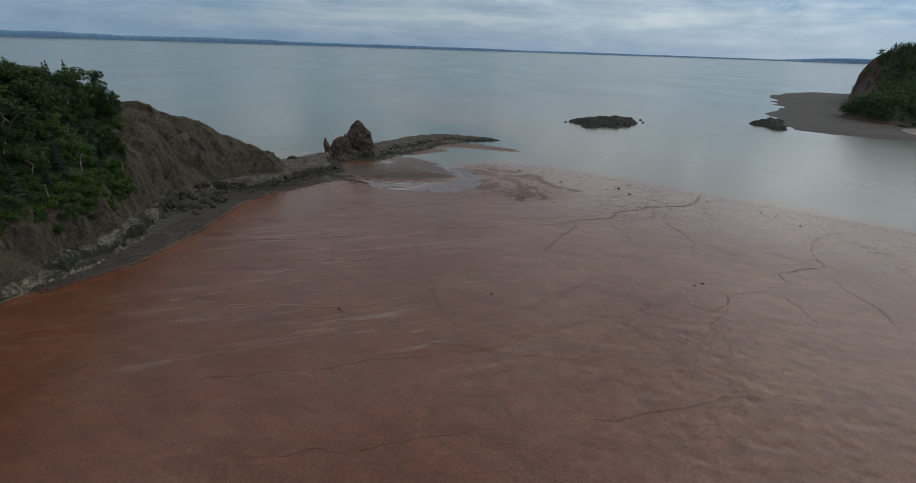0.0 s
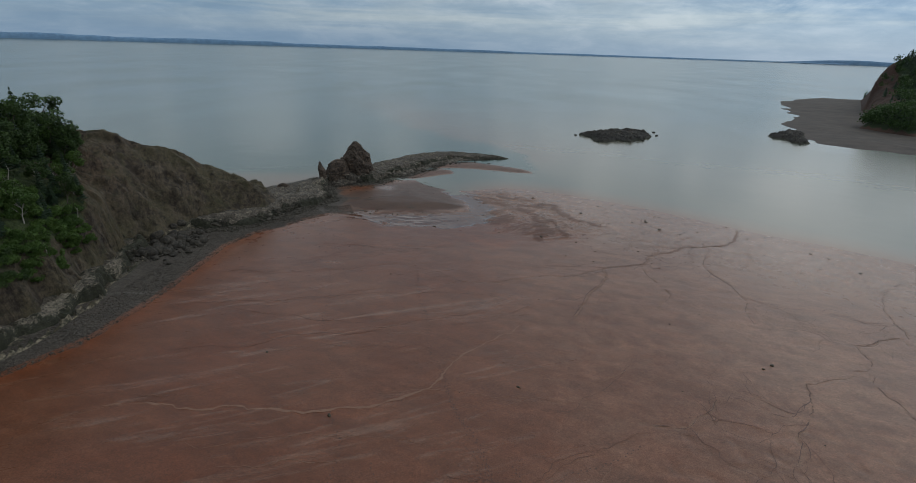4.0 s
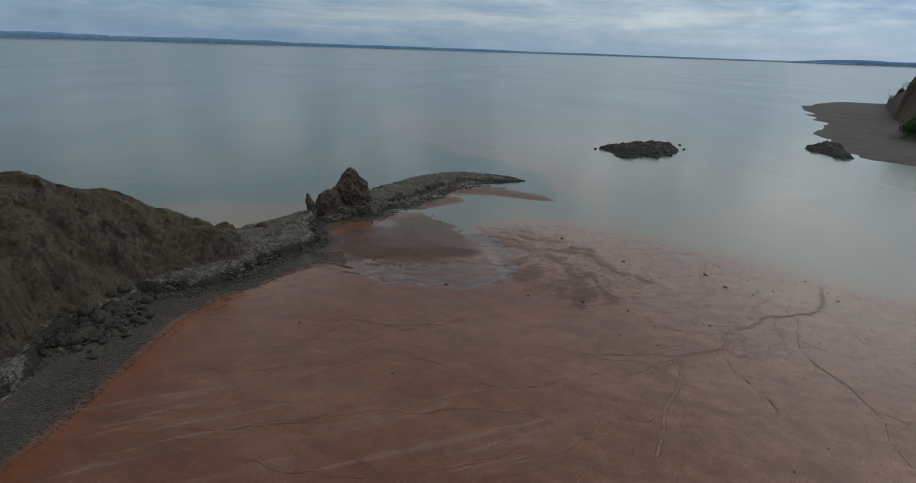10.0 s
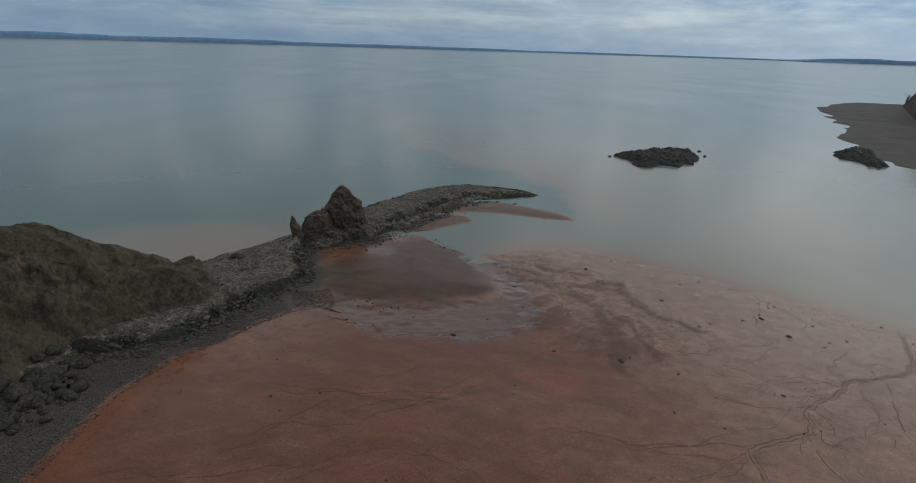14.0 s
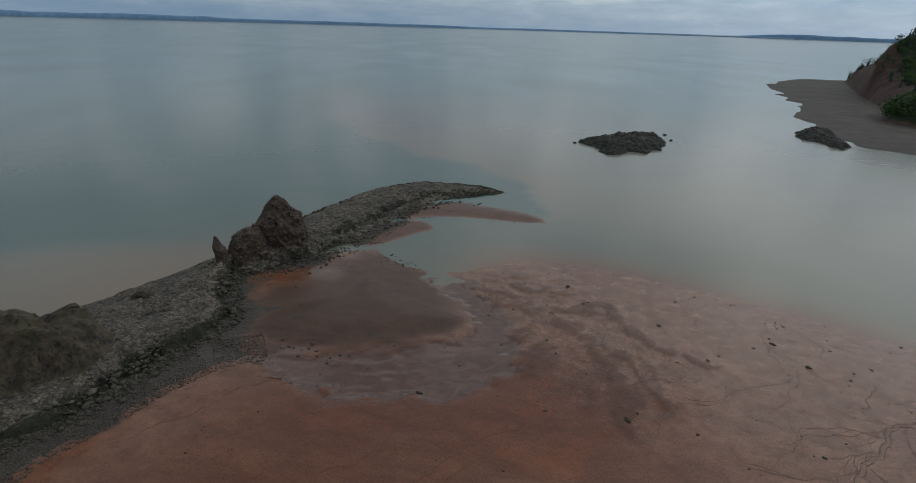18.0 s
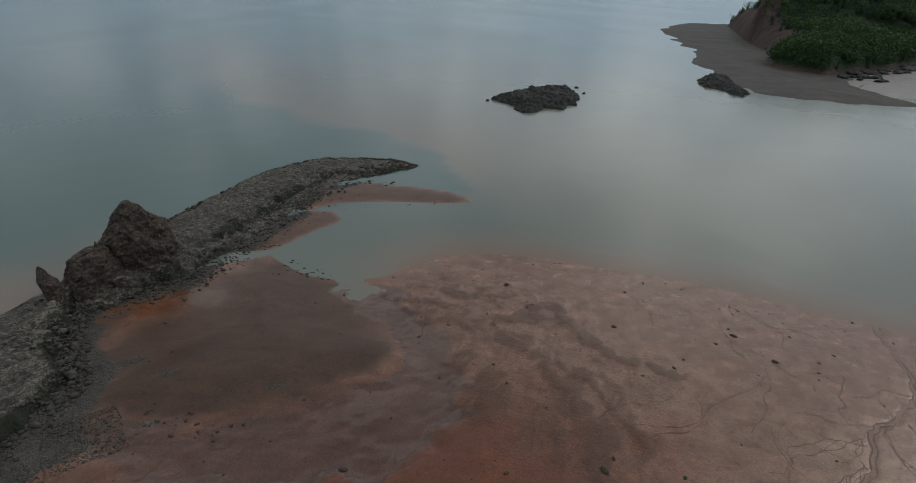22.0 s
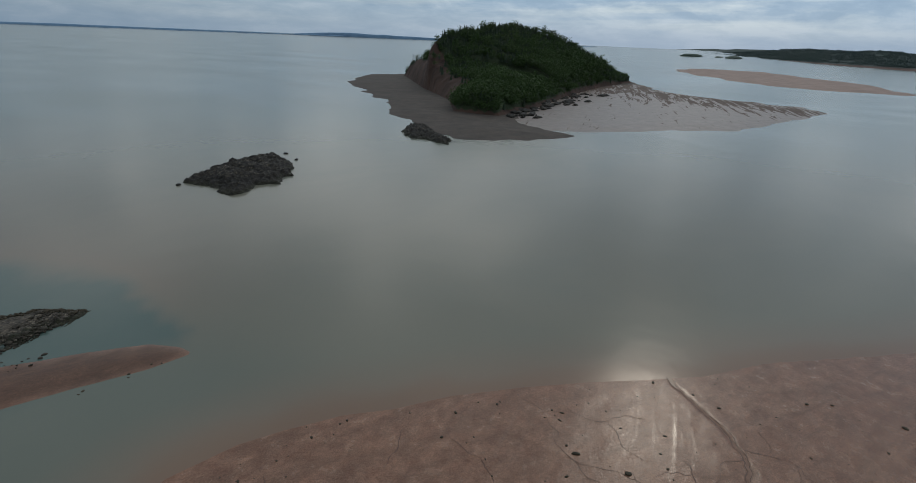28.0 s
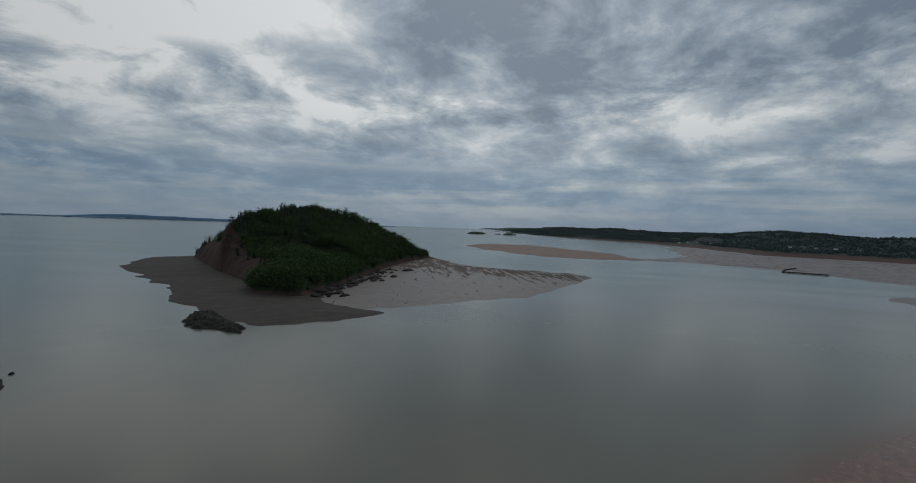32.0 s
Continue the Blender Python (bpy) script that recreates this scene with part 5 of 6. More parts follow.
def plant_headland():
    broad = [broadleaf_tree(11, 9.0, 3.6, LEAF, BARK, "leafy dark green broadleaf tree on the headland"),
             broadleaf_tree(12, 7.5, 3.2, LEAF, BIRCH, "leafy birch with pale trunk on the headland"),
             broadleaf_tree(13, 6.5, 2.8, LEAF2, BIRCH, "light green young birch on the cliff slope")]
    spruces = [spruce_tree(21, 10.5, 2.4, "dark pointed spruce on the headland", 0.12), spruce_tree(22, 8.5, 2.1, "slim dark spruce on the headland", 0.25)]
    shrubs = [shrub(31, 2.2, 2.0, LEAF, "dense dark green shrub on the cliff slope"), shrub(32, 2.0, 1.7, LEAF2, "bright green alder shrub on the cliff slope"),
              shrub(33, 1.6, 1.4, LEAF, "low dark green shrub on the slope")]
    r = np.random.default_rng(5)
    used = set()

    def place(ob, x, y, turn, s, group, sink=0.25):
        z = float(headland_at(np.array([x]), np.array([y]))[0][0]) - sink
        m = pose(x, y, z, 0, 0, turn) @ Matrix.Diagonal((s, s, s * r.uniform(0.9, 1.15), 1))
        if ob.name in used:
            c = copy_thing(ob, m)
            c.matrix_basis = m
        else:
            used.add(ob.name)
            ob.matrix_basis = m
            c = ob
        tagged(c, group=group)

    # spruces along the skyline
    for x, y, k, s in ((-112, 141, 0, 1.1), (-106.5, 144, 1, 1.15), (-107, 149, 1, 0.95), (-107.5, 153, 1, 1.1), (-117, 136, 0, 1.0), (-103, 131, 1, 0.9), (-110, 146, 0, 1.15), (-104.5, 152, 1, 1.0), (-115, 146, 0, 1.2), (-104, 138, 0, 0.95), (-122, 134, 0, 1.2), (-109, 134, 0, 1.0), (-96, 118, 1, 0.9),
                       (-120, 120, 0, 1.1), (-112, 108, 0, 1.0), (-97, 104, 1, 0.85), (-126, 142, 0, 0.9), (-104, 96, 0, 1.0), (-91, 112, 1, 0.75), (-99, 137, 1, 0.8), (-90, 98, 1, 0.8)):
        place(spruces[k], x, y, r.uniform(0, 360), s * 1.3, "spruces on the headland")
    made = 0
    spots = []
    while made < 560:
        x, y = r.uniform(-135, -79), r.uniform(62, 162)
        h, d, along = (float(v[0]) for v in headland_at(np.array([x]), np.array([y])))
        if d < 4.5 or h < 11.5 or along > 10.6:
            continue
        wild = float(fbm(np.array([x / 13]), np.array([y / 13]), 3.3, 2)[0])
        if y > 118 and d < 4.5 + (y - 118) * 0.26:
            continue
        if y > 152 - 0.4 * max(0, -104 - x) and x > -112:
            continue
        if wild < -0.5 and d < 20:
            continue
        if any((x - a) ** 2 + (y - b) ** 2 < 1.5 for a, b in spots):
            continue
        spots.append((x, y))
        if d > 9 and r.uniform() < 0.34:
            place(spruces[int(r.integers(0, 2))], x, y, r.uniform(0, 360), r.uniform(0.45, 0.95), "spruces on the headland")
        elif d > 11 and r.uniform() < 0.72:
            place(broad[int(r.integers(0, 3)) if d < 26 else int(r.integers(0, 2))], x, y, r.uniform(0, 360), r.uniform(0.75, 1.2) * (1.25 if d > 17 else 1.0), "broadleaf trees on the headland")
        else:
            k = int(r.integers(0, 3)) if wild < 0.25 else 1
            place(shrubs[k], x, y, r.uniform(0, 360), r.uniform(0.75, 1.25), "shrubs on the headland")
        made += 1
    # a bright alder thicket above the low bluff
    for i in range(420):
        x, y = r.uniform(-99, -82), r.uniform(72, 132)
        if not 6.8 < float(headland_at(np.array([x]), np.array([y]))[1][0]) < 16:
            continue
        place(shrubs[1 if y > 112 else 0], x, y, r.uniform(0, 360), r.uniform(0.6, 1.0), "shrubs on the headland")
    # thin birches at the end of the wood
    for x, y, s in ((-103, 151, 0.62), (-104, 153.5, 0.5), (-106, 155, 0.55), (-103, 148, 0.7), (-101.5, 147, 0.45)):
        place(broad[1], x, y, r.uniform(0, 360), s, "broadleaf trees on the headland")
    d0 = dead_tree(4, 5.0)
    used.add(d0.name)
    first = True
    for x, y, s in ((-90, 132, 0.8), (-86, 117, 0.7), (-93, 108, 1.0), (-97, 124, 1.1), (-88, 104, 0.8), (-100, 112, 1.0)):
        z = float(headland_at(np.array([x]), np.array([y]))[0][0])
        m = pose(x, y, z, r.uniform(-12, 12), r.uniform(-12, 12), r.uniform(0, 360)) @ Matrix.Diagonal((s, s, s, 1))
        if first:
            d0.matrix_basis, first = m, False
        else:
            copy_thing(d0, m).matrix_basis = m


# ---- loose stones ----
def stone_mesh(name, seed, mat, sub=2, flatten=0.65, sharp=0.3):
    v, f = ico(sub)
    r = np.random.default_rng(int(seed * 10))
    for _ in range(11):
        n = r.normal(size=3)
        n /= np.linalg.norm(n)
        over = np.maximum(v @ n - r.uniform(0.62, 0.85), 0)
        v = v - over[:, None] * n
    sharp = sharp * 0.45
    n = ridged(v[:, 0] * 1.3 + seed, v[:, 1] * 1.3, v[:, 2] * 1.3 + seed, 2) * sharp + fbm(v[:, 0] * 3, v[:, 1] * 3 + seed, v[:, 2] * 3, 2) * sharp * 0.5
    v = v * (1 + n)[:, None] * (1.15, 0.9, flatten)
    v[:, 2] = np.maximum(v[:, 2], -0.35)
    return mesh_from(name, v, f, mat, True)


def strew(name, q, size, mat, label, category, r):
    """Many broken stones as one mesh, resting on rock or mud."""
    base = np.maximum(platform_height(q[:, 0], q[:, 1])[0], mud_height(q[:, 0], q[:, 1]))
    q, size, base = q[base > -0.25], size[base > -0.25], base[base > -0.25]
    proto = [stone_mesh("rubble", 4.0 + k * 1.9, None, 1, 0.75, 0.3) for k in range(5)]
    vs, fs, total = [], [], 0
    for k, me in enumerate(proto):
        pv = np.array([w.co[:] for w in me.vertices])
        pf = np.array([w.vertices[:] for w in me.polygons])
        w = np.arange(len(q)) % 5 == k
        a = r.uniform(0, 6.28, w.sum())
        c, sn = np.cos(a)[:, None], np.sin(a)[:, None]
        sz = size[w][:, None]
        x = q[w, :1] + sz * (pv[:, 0] * c - pv[:, 1] * sn)
        y = q[w, 1:2] + sz * (pv[:, 0] * sn + pv[:, 1] * c) * 0.9
        vs.append(np.stack([x, y, base[w][:, None] + sz * (pv[:, 2][None] + 0.2)], -1).reshape(-1, 3))
        fs.append((pf[None] + (np.arange(w.sum()) * len(pv))[:, None, None]).reshape(-1, 3) + total)
        total += w.sum() * len(pv)
        bpy.data.meshes.remove(me)
    tagged(new(name, mesh_from(name, np.concatenate(vs), np.concatenate(fs), mat, True)), label, category, kind="stuff")


def scatter_stones():
    r = np.random.default_rng(17)
    big = [stone_mesh("boulder", 1.0 + i * 3.3, BOULDER, 2, 0.95, 0.12) for i in range(4)]
    for i in range(230):
        x, y = r.normal(-80.5, 2.6), r.normal(151.5, 5.5)
        if x < -87 or x > -73 or y < 139 or y > 163:
            continue
        s = min(0.38 + r.exponential(0.48), 2.1) * (1.25 if x < -81 else 0.85)
        ob = new("boulder", big[i % 4])
        base = max(float(platform_height(np.array([x]), np.array([y]))[0][0]), float(mud_height(np.array([x]), np.array([y]))[0]), float(headland_at(np.array([x]), np.array([y]))[0][0]))
        ob.location, ob.rotation_euler, ob.scale = (x, y, base + 0.22 * s), (r.uniform(-0.7, 0.7), r.uniform(-0.7, 0.7), r.uniform(0, 6.28)), (s, s, s * r.uniform(0.8, 1.2))
        tagged(ob, "angular grey boulder fallen at the cliff foot", "boulder", "boulders at the cliff foot")
    small = [stone_mesh("stone", 2.0 + i * 2.1, WEEDSTONE, 2, 0.6, 0.3) for i in range(4)]
    spots = [(-9.2, 180.5, 0.75), (25.2, 171, 0.75), (28.7, 219, 0.8), (44, 200.2, 0.75), (65.5, 192.5, 0.7), (67.4, 184.4, 0.7), (112.5, 152.3, 0.6), (59.4, 103, 0.55), (-19.8, 84.4, 0.5),
             (57, 101.6, 0.4), (12, 174, 0.4), (35.5, 167.5, 0.45), (48, 187, 0.5), (18, 190, 0.45)]
    while len(spots) < 250:
        if r.uniform() < 0.72:
            x, y = r.uniform(-45, 110), r.uniform(150, 236)
        else:
            x, y = r.uniform(-70, 125), r.uniform(45, 200)
        d = float(signed(np.array([x]), np.array([y]), SHORE)[0])
        if d < 0.5 or signed(np.array([x]), np.array([y]), MOUND)[0] > 3 or r.uniform() > np.exp(-d / 45) + 0.06:
            continue
        if x < -60:
            continue
        spots.append((x, y, 0.09 + min(r.exponential(0.07), 0.28)))
    # weedy stones along the lagoon and at the mound's foot
    for a, b, n, sp in (((-21, 240), (-5, 228), 26, 1.2), ((-4, 267), (30, 265), 22, 0.8), ((-36, 196), (-24, 190), 22, 1.3), ((-24, 246), (-6, 255), 14, 1.0), ((-52, 196), (-40, 194), 14, 1.3)):
        for i in range(n):
            t = r.uniform()
            spots.append((a[0] + (b[0] - a[0]) * t + r.normal() * sp, a[1] + (b[1] - a[1]) * t + r.normal() * sp, r.uniform(0.14, 0.36)))
    heights = surface(np.array([p[0] for p in spots]), np.array([p[1] for p in spots]))[0]
    for i, (x, y, s) in enumerate(spots):
        s = s * (0.72 if s > 0.36 else 1.0)
        ob = new("stone", small[i % 4])
        z = float(heights[i])
        ob.location, ob.rotation_euler, ob.scale = (x, y, max(z, -0.15) + 0.05 * s), (0, 0, r.uniform(0, 6.28)), (s * r.uniform(0.8, 1.4), s, s * r.uniform(0.7, 1.1))
        tagged(ob, "dark weed-covered stone lying on wet mud", "stone", "stones on the mud flat")
    # broken weedy rubble below the ledge and round the spit
    n = 8000
    edge = np.array(INNER_EDGE[:24])
    t = r.uniform(0, len(edge) - 1.001, n)
    i = t.astype(int)
    q = edge[i] + (edge[i + 1] - edge[i]) * (t - i)[:, None]
    q = q + r.normal(0, 1, (n, 2)) * np.where(q[:, 1] > 230, 3.2, 1.2)[:, None]
    tip = np.array((20.0, 299.0)) + r.normal(0, 1, (260, 2)) * (6.5, 4.0)
    q = np.concatenate([q, tip])
    size = 0.10 + np.minimum(r.exponential(0.13, len(q)), 0.75)
    strew("ledge_rubble", q, size, RUBBLE, "dark weedy rubble below the rock ledge", "rubble", r)
    rim = np.array(BACK_EDGE[5:])
    t = r.uniform(0, len(rim) - 1.001, 1500)
    i = t.astype(int)
    q = rim[i] + (rim[i + 1] - rim[i]) * (t - i)[:, None] + r.normal(0, 1.1, (1500, 2))
    strew("rim_stones", q, 0.14 + np.minimum(r.exponential(0.16, len(q)), 0.7), WEEDSTONE, "dark weedy stones along the seaward rim of the spit", "stones", r)
    # frost-broken grey blocks strewn over the slabs
    q = np.stack([r.uniform(-92, 22, 15000), r.uniform(165, 308, 15000)], 1)
    sq = signed(q[:, 0], q[:, 1], PLATFORM_LINE)
    dq = line_distance(q[:, 0], q[:, 1], INNER_EDGE)[0]
    q = q[(sq > 0.3) & (r.uniform(size=len(q)) < 0.25 + 0.6 * np.exp(-dq / 5))]
    strew("slab_blocks", q, 0.12 + np.minimum(r.exponential(0.15, len(q)), 0.8), PALEBLOCK, "broken grey blocks strewn over the rock platform", "blocks", r)
    # shingle along the cliff foot, far too many to count
    v0, f0 = ico(1)
    v0 = v0 * (1.2, 0.9, 0.6)
    t = r.uniform(0, len(GRAVEL) - 2.001, 15000)
    t = 3 + (t / (len(GRAVEL) - 2)) * (len(GRAVEL) - 4.01)
    g = np.array(GRAVEL)
    i = t.astype(int)
    p = g[i] + (g[i + 1] - g[i]) * (t - i)[:, None]
    side = (g[i + 1] - g[i]) / np.linalg.norm(g[i + 1] - g[i], axis=1)[:, None]
    off = r.uniform(-0.6, 9.0, len(t))
    p = p + np.stack([-side[:, 1], side[:, 0]], 1) * off[:, None]
    ok = (signed(p[:, 0], p[:, 1], PLATFORM_LINE) < 0.5) | (r.uniform(size=len(t)) < 0.12)
    p = p[ok]
    extra = np.stack([r.uniform(-45, -12, 3500), r.uniform(228, 275, 3500)], 1)
    e = signed(extra[:, 0], extra[:, 1], PLATFORM_LINE)
    extra = extra[(e < 0.5) & (e > -7) & (mud_height(extra[:, 0], extra[:, 1]) > -0.2)]
    p = np.concatenate([p, extra])
    z = mud_height(p[:, 0], p[:, 1])
    s = r.uniform(0.05, 0.13, len(p)) * np.where(r.uniform(size=len(p)) < 0.06, 2.2, 1)
    rot = r.uniform(0, 6.28, len(p))
    c, sn = np.cos(rot)[:, None], np.sin(rot)[:, None]
    vx, vy = v0[:, 0][None], v0[:, 1][None]
    V = np.stack([p[:, :1] + s[:, None] * (vx * c - vy * sn), p[:, 1:2] + s[:, None] * (vx * sn + vy * c), z[:, None] + s[:, None] * (v0[:, 2][None] + 0.2)], -1)
    F = f0[None] + (np.arange(len(p)) * len(v0))[:, None, None]
    tagged(new("shingle", mesh_from("shingle", V.reshape(-1, 3), F.reshape(-1, 3), PEBBLE, True)), "dark grey beach shingle along the cliff foot", "shingle", kind="stuff")


def rills():
    """Fine drainage lines: dark cuts and pale silt threads lying in the mud."""
    r = np.random.default_rng(29)
    dark, pale = [], []
    def branch(p, heading, width, depth):
        """A small side channel that forks as it climbs the flat."""
        pts = [p]
        for _ in range(int(r.integers(4, 9))):
            heading += r.normal(0, 0.28)
            pts.append(pts[-1] + np.array((math.cos(heading), math.sin(heading))) * r.uniform(1.2, 2.4))
            if depth and r.uniform() < 0.3:
                branch(pts[-1], heading + r.choice((-1, 1)) * r.uniform(0.5, 0.9), width * 0.75, depth - 1)
        dark.append((np.array(pts), width, 0.0))

    for n, line in enumerate(CHANNELS):
        pts = np.array(line, float)
        pale.append((pts, 0.24 if n == 0 else 0.06, 0.0))
        dark.append((pts, 0.095, -0.36 if n == 0 else -0.08))
        if n == 0:
            dark.append((pts, 0.06, 0.36))
        for i in range(2, len(pts) - 1):
            d = pts[i + 1] - pts[i]
            for t in np.arange(0.1, 1, 0.45):
                if r.uniform() < 0.42:
                    branch(pts[i] + d * t, math.atan2(d[1], d[0]) + r.choice((-1, 1)) * r.uniform(0.35, 0.8), r.uniform(0.04, 0.075), 2)
    for line in STREAMS[:1]:
        pale.append((np.array(line, float), 0.22, 0.0))
    for line in STREAMS[1:]:
        dark.append((np.array(line, float), 0.05, 0.0))
    for i in range(34):
        x, y = r.uniform(-64, 25), r.uniform(52, 178)
        a = radians(r.normal(14, 9))
        n = int(r.integers(4, 11))
        pts = [(x, y)]
        for _ in range(n):
            a += r.normal(0, 0.12)
            pts.append((pts[-1][0] + math.cos(a) * 4.5, pts[-1][1] + math.sin(a) * 4.5))
        (pale if r.uniform() < 0.35 and y < 110 else dark).append((np.array(pts), r.uniform(0.025, 0.06), 0.0))
    for i in range(12):
        t = r.uniform(8, 16)
        k = int(t)
        w = np.array(WATERLINE[k]) + (np.array(WATERLINE[k + 1]) - WATERLINE[k]) * (t - k)
        a = radians(r.normal(235, 14))
        p = w + np.array((math.cos(a), math.sin(a))) * r.uniform(1, 28)
        pts = [tuple(p)]
        for _ in range(int(r.integers(3, 7))):
            a += r.normal(0, 0.3)
            pts.append((pts[-1][0] + math.cos(a) * 3.0, pts[-1][1] + math.sin(a) * 3.0))
        dark.append((np.array(pts), r.uniform(0.04, 0.09), 0.0))
    for name, some, col, label in (("dark_rill", dark, ((0.062, 0.022, 0.011), (0.095, 0.038, 0.020)), "fine dark drainage rills cut into the mud"),
                                   ("pale_rill", pale, ((0.16, 0.075, 0.042), (0.215, 0.11, 0.066)), "pale silt threads across the red mud")):
        vs, fs, mids, n = [], [], [], 0
        for pts, width, off in some:
            t = np.arange(0, len(pts) - 1.001, 0.6 / max(np.linalg.norm(pts[1] - pts[0]), 1))
            i = t.astype(int)
            c = pts[i] + (pts[i + 1] - pts[i]) * (t - i)[:, None]
            # the same bends as the channels have
            c = c - np.stack([1.5 * fbm(c[:, 0] / 7, c[:, 1] / 7, 1.0, 4), 1.5 * fbm(c[:, 0] / 7, c[:, 1] / 7, 8.0, 4)], 1)
            c = c + 0.22 * np.stack([fbm(c[:, 0] / 1.7, c[:, 1] / 1.7, 51.0, 3), fbm(c[:, 0] / 1.7, c[:, 1] / 1.7, 52.0, 3)], 1)
            d = np.gradient(c, axis=0)
            d /= np.linalg.norm(d, axis=1)[:, None] + 1e-9
            nrm = np.stack([-d[:, 1], d[:, 0]], 1)
            w = width * (0.5 + 0.5 * np.sin(np.linspace(0.15, 3.0, len(c)))) * np.maximum(0.12, 1 + 0.8 * vnoise(c[:, 0] * 0.9, c[:, 1] * 0.9))
            c = c + nrm * off
            for s in (-1, 1):
                e = c + nrm * (w * s)[:, None]
                vs.append(np.stack([e[:, 0], e[:, 1], 0 * e[:, 0] + 0.03], 1))
                mids.append(c)
            k = np.arange(len(c) - 1)
            fs.append(np.stack([k, k + 1, k + 1 + len(c), k + len(c)], 1) + n)
            n += 2 * len(c)
        m = material(name, plain_nodes(*col, 1.2, 0.5, 0.02))
        vs, mids = np.concatenate(vs), np.concatenate(mids)
        vs[:, 2] += surface(mids[:, 0], mids[:, 1])[0]
        tagged(new(name, mesh_from(name, vs, np.concatenate(fs), m)), label, "rills", kind="stuff")


def footprints():
    r = np.random.default_rng(23)
    trails = [[(15, 38), (13.4, 44.5), (11.2, 56.6), (8.1, 64.7), (1.9, 83), (-4, 100), (-8, 122), (-12, 145)], [(12, 38), (10, 52), (6, 66), (0, 84), (-3, 98)],
              [(18, 38), (14, 52), (12, 66), (8, 76)], [(-8, 40), (-14, 60), (-16, 80), (-26, 110), (-34, 150)], [(27, 80), (15, 74), (9, 68)], [(-1, 40), (-3, 55), (-12, 75)],
              [(-30, 140), (-40, 160), (-46, 175)], [(-28, 132), (-36, 152), (-43, 172)]]
    vs, fs, feet, n = [], [], [], 0
    k = 8
    a = np.arange(k) * 2 * math.pi / k
    for line in trails:
        pts = np.array(line, float)
        for rep in range(1 if line is not trails[0] else 2):
            off = r.normal(0, 0.8)
            for p, q in zip(pts[:-1], pts[1:]):
                d = q - p
                ln = np.linalg.norm(d)
                d /= ln
                nrm = np.array((-d[1], d[0]))
                for j, s in enumerate(np.arange(0, ln, 0.68)):
                    if r.uniform() < 0.12:
                        continue
                    c = p + d * (s + r.normal(0, 0.06)) + nrm * (off + (0.14 if j % 2 else -0.14) + 0.5 * math.sin(s / 4 + rep))
                    feet.append(c)
                    for rad, dz in ((1.0, 0.024), (0.6, 0.016)):
                        for t in a:
                            o = d * math.cos(t) * 0.17 * rad + nrm * math.sin(t) * 0.085 * rad
                            vs.append((c[0] + o[0], c[1] + o[1], dz))
                    fs += [(n + i, n + (i + 1) % k, n + k + (i + 1) % k, n + k + i) for i in range(k)]
                    fs += [(n + k, n + k + 1, n + k + 2, n + k + 3), (n + k, n + k + 3, n + k + 4, n + k + 7), (n + k + 4, n + k + 5, n + k + 6, n + k + 7)]
                    n += 2 * k
    vs, feet = np.array(vs), np.array(feet)
    vs[:, 2] += np.repeat(surface(feet[:, 0], feet[:, 1])[0], 2 * k)
    m = material("trodden_mud", plain_nodes((0.058, 0.027, 0.018), (0.088, 0.045, 0.032), 2.0, 0.6, 0.02))
    tagged(new("footprint_trail", mesh_from("footprint_trail", vs, np.array(fs), m)), "trails of footprints pressed into the red mud", "footprints", kind="stuff")


# ---- the wooded island ----
HILL = [(342, 470), (360, 437), (428, 448), (607, 503), (746, 537), (895, 554), (880, 625), (760, 740), (640, 812), (582, 797), (469, 639), (401, 532)]
SPINE = [(440, 600), (473, 630), (526, 636), (581, 625), (620, 610), (661, 590), (718, 575), (780, 560), (840, 566)]
SPINE_Z = [38, 50, 64, 74, 76, 68, 54, 34, 14]
BARE = [(590, 800), (520, 715), (469, 639), (425, 570), (396, 525)]
BEACH = [(437, 745), (344.5, 567), (318, 525.5), (300, 500), (287, 487), (280, 465), (262, 430), (250, 394), (256, 384), (271, 368.5), (295, 351), (331, 343.5), (338, 369), (350, 408),
         (430, 450), (610, 505), (750, 540), (850, 520), (905, 552), (890, 640), (770, 760), (650, 840), (560, 850), (500, 805)]
FLATS = [(336, 369), (365, 341), (416, 306), (473, 274), (556, 256), (620, 248), (692, 241), (746, 268), (735, 300), (755, 322), (745, 380), (768, 443), (853, 511), (880, 552), (750, 552), (610, 515), (430, 462), (350, 420)]


def hill_height(x, y):
    sd = signed(x, y, HILL)
    ds, along = line_distance(x, y, SPINE)
    top = np.interp(along, np.arange(len(SPINE_Z)), SPINE_Z)
    t = np.clip(sd, 0, None) / (np.clip(sd, 0, None) + ds + 1e-6)
    h = top * (0.88 * t**0.72 + 0.12 * smooth(sd, 0, 12))
    h = h + smooth(sd, 0, 30) * 2.5 * fbm(x / 45, y / 45, 1.0, 3)
    return np.where(sd > 0, h + 2, sd * 0.6 + 2), sd


def clump_tree(r, n, width, height, size):
    c = np.stack([r.normal(0, width * 0.28, 6), r.normal(0, width * 0.28, 6), height * r.uniform(0.45, 0.85, 6)], 1)
    return leaf_cloud(r, c, np.full(6, width * 0.34), n // 6, size)


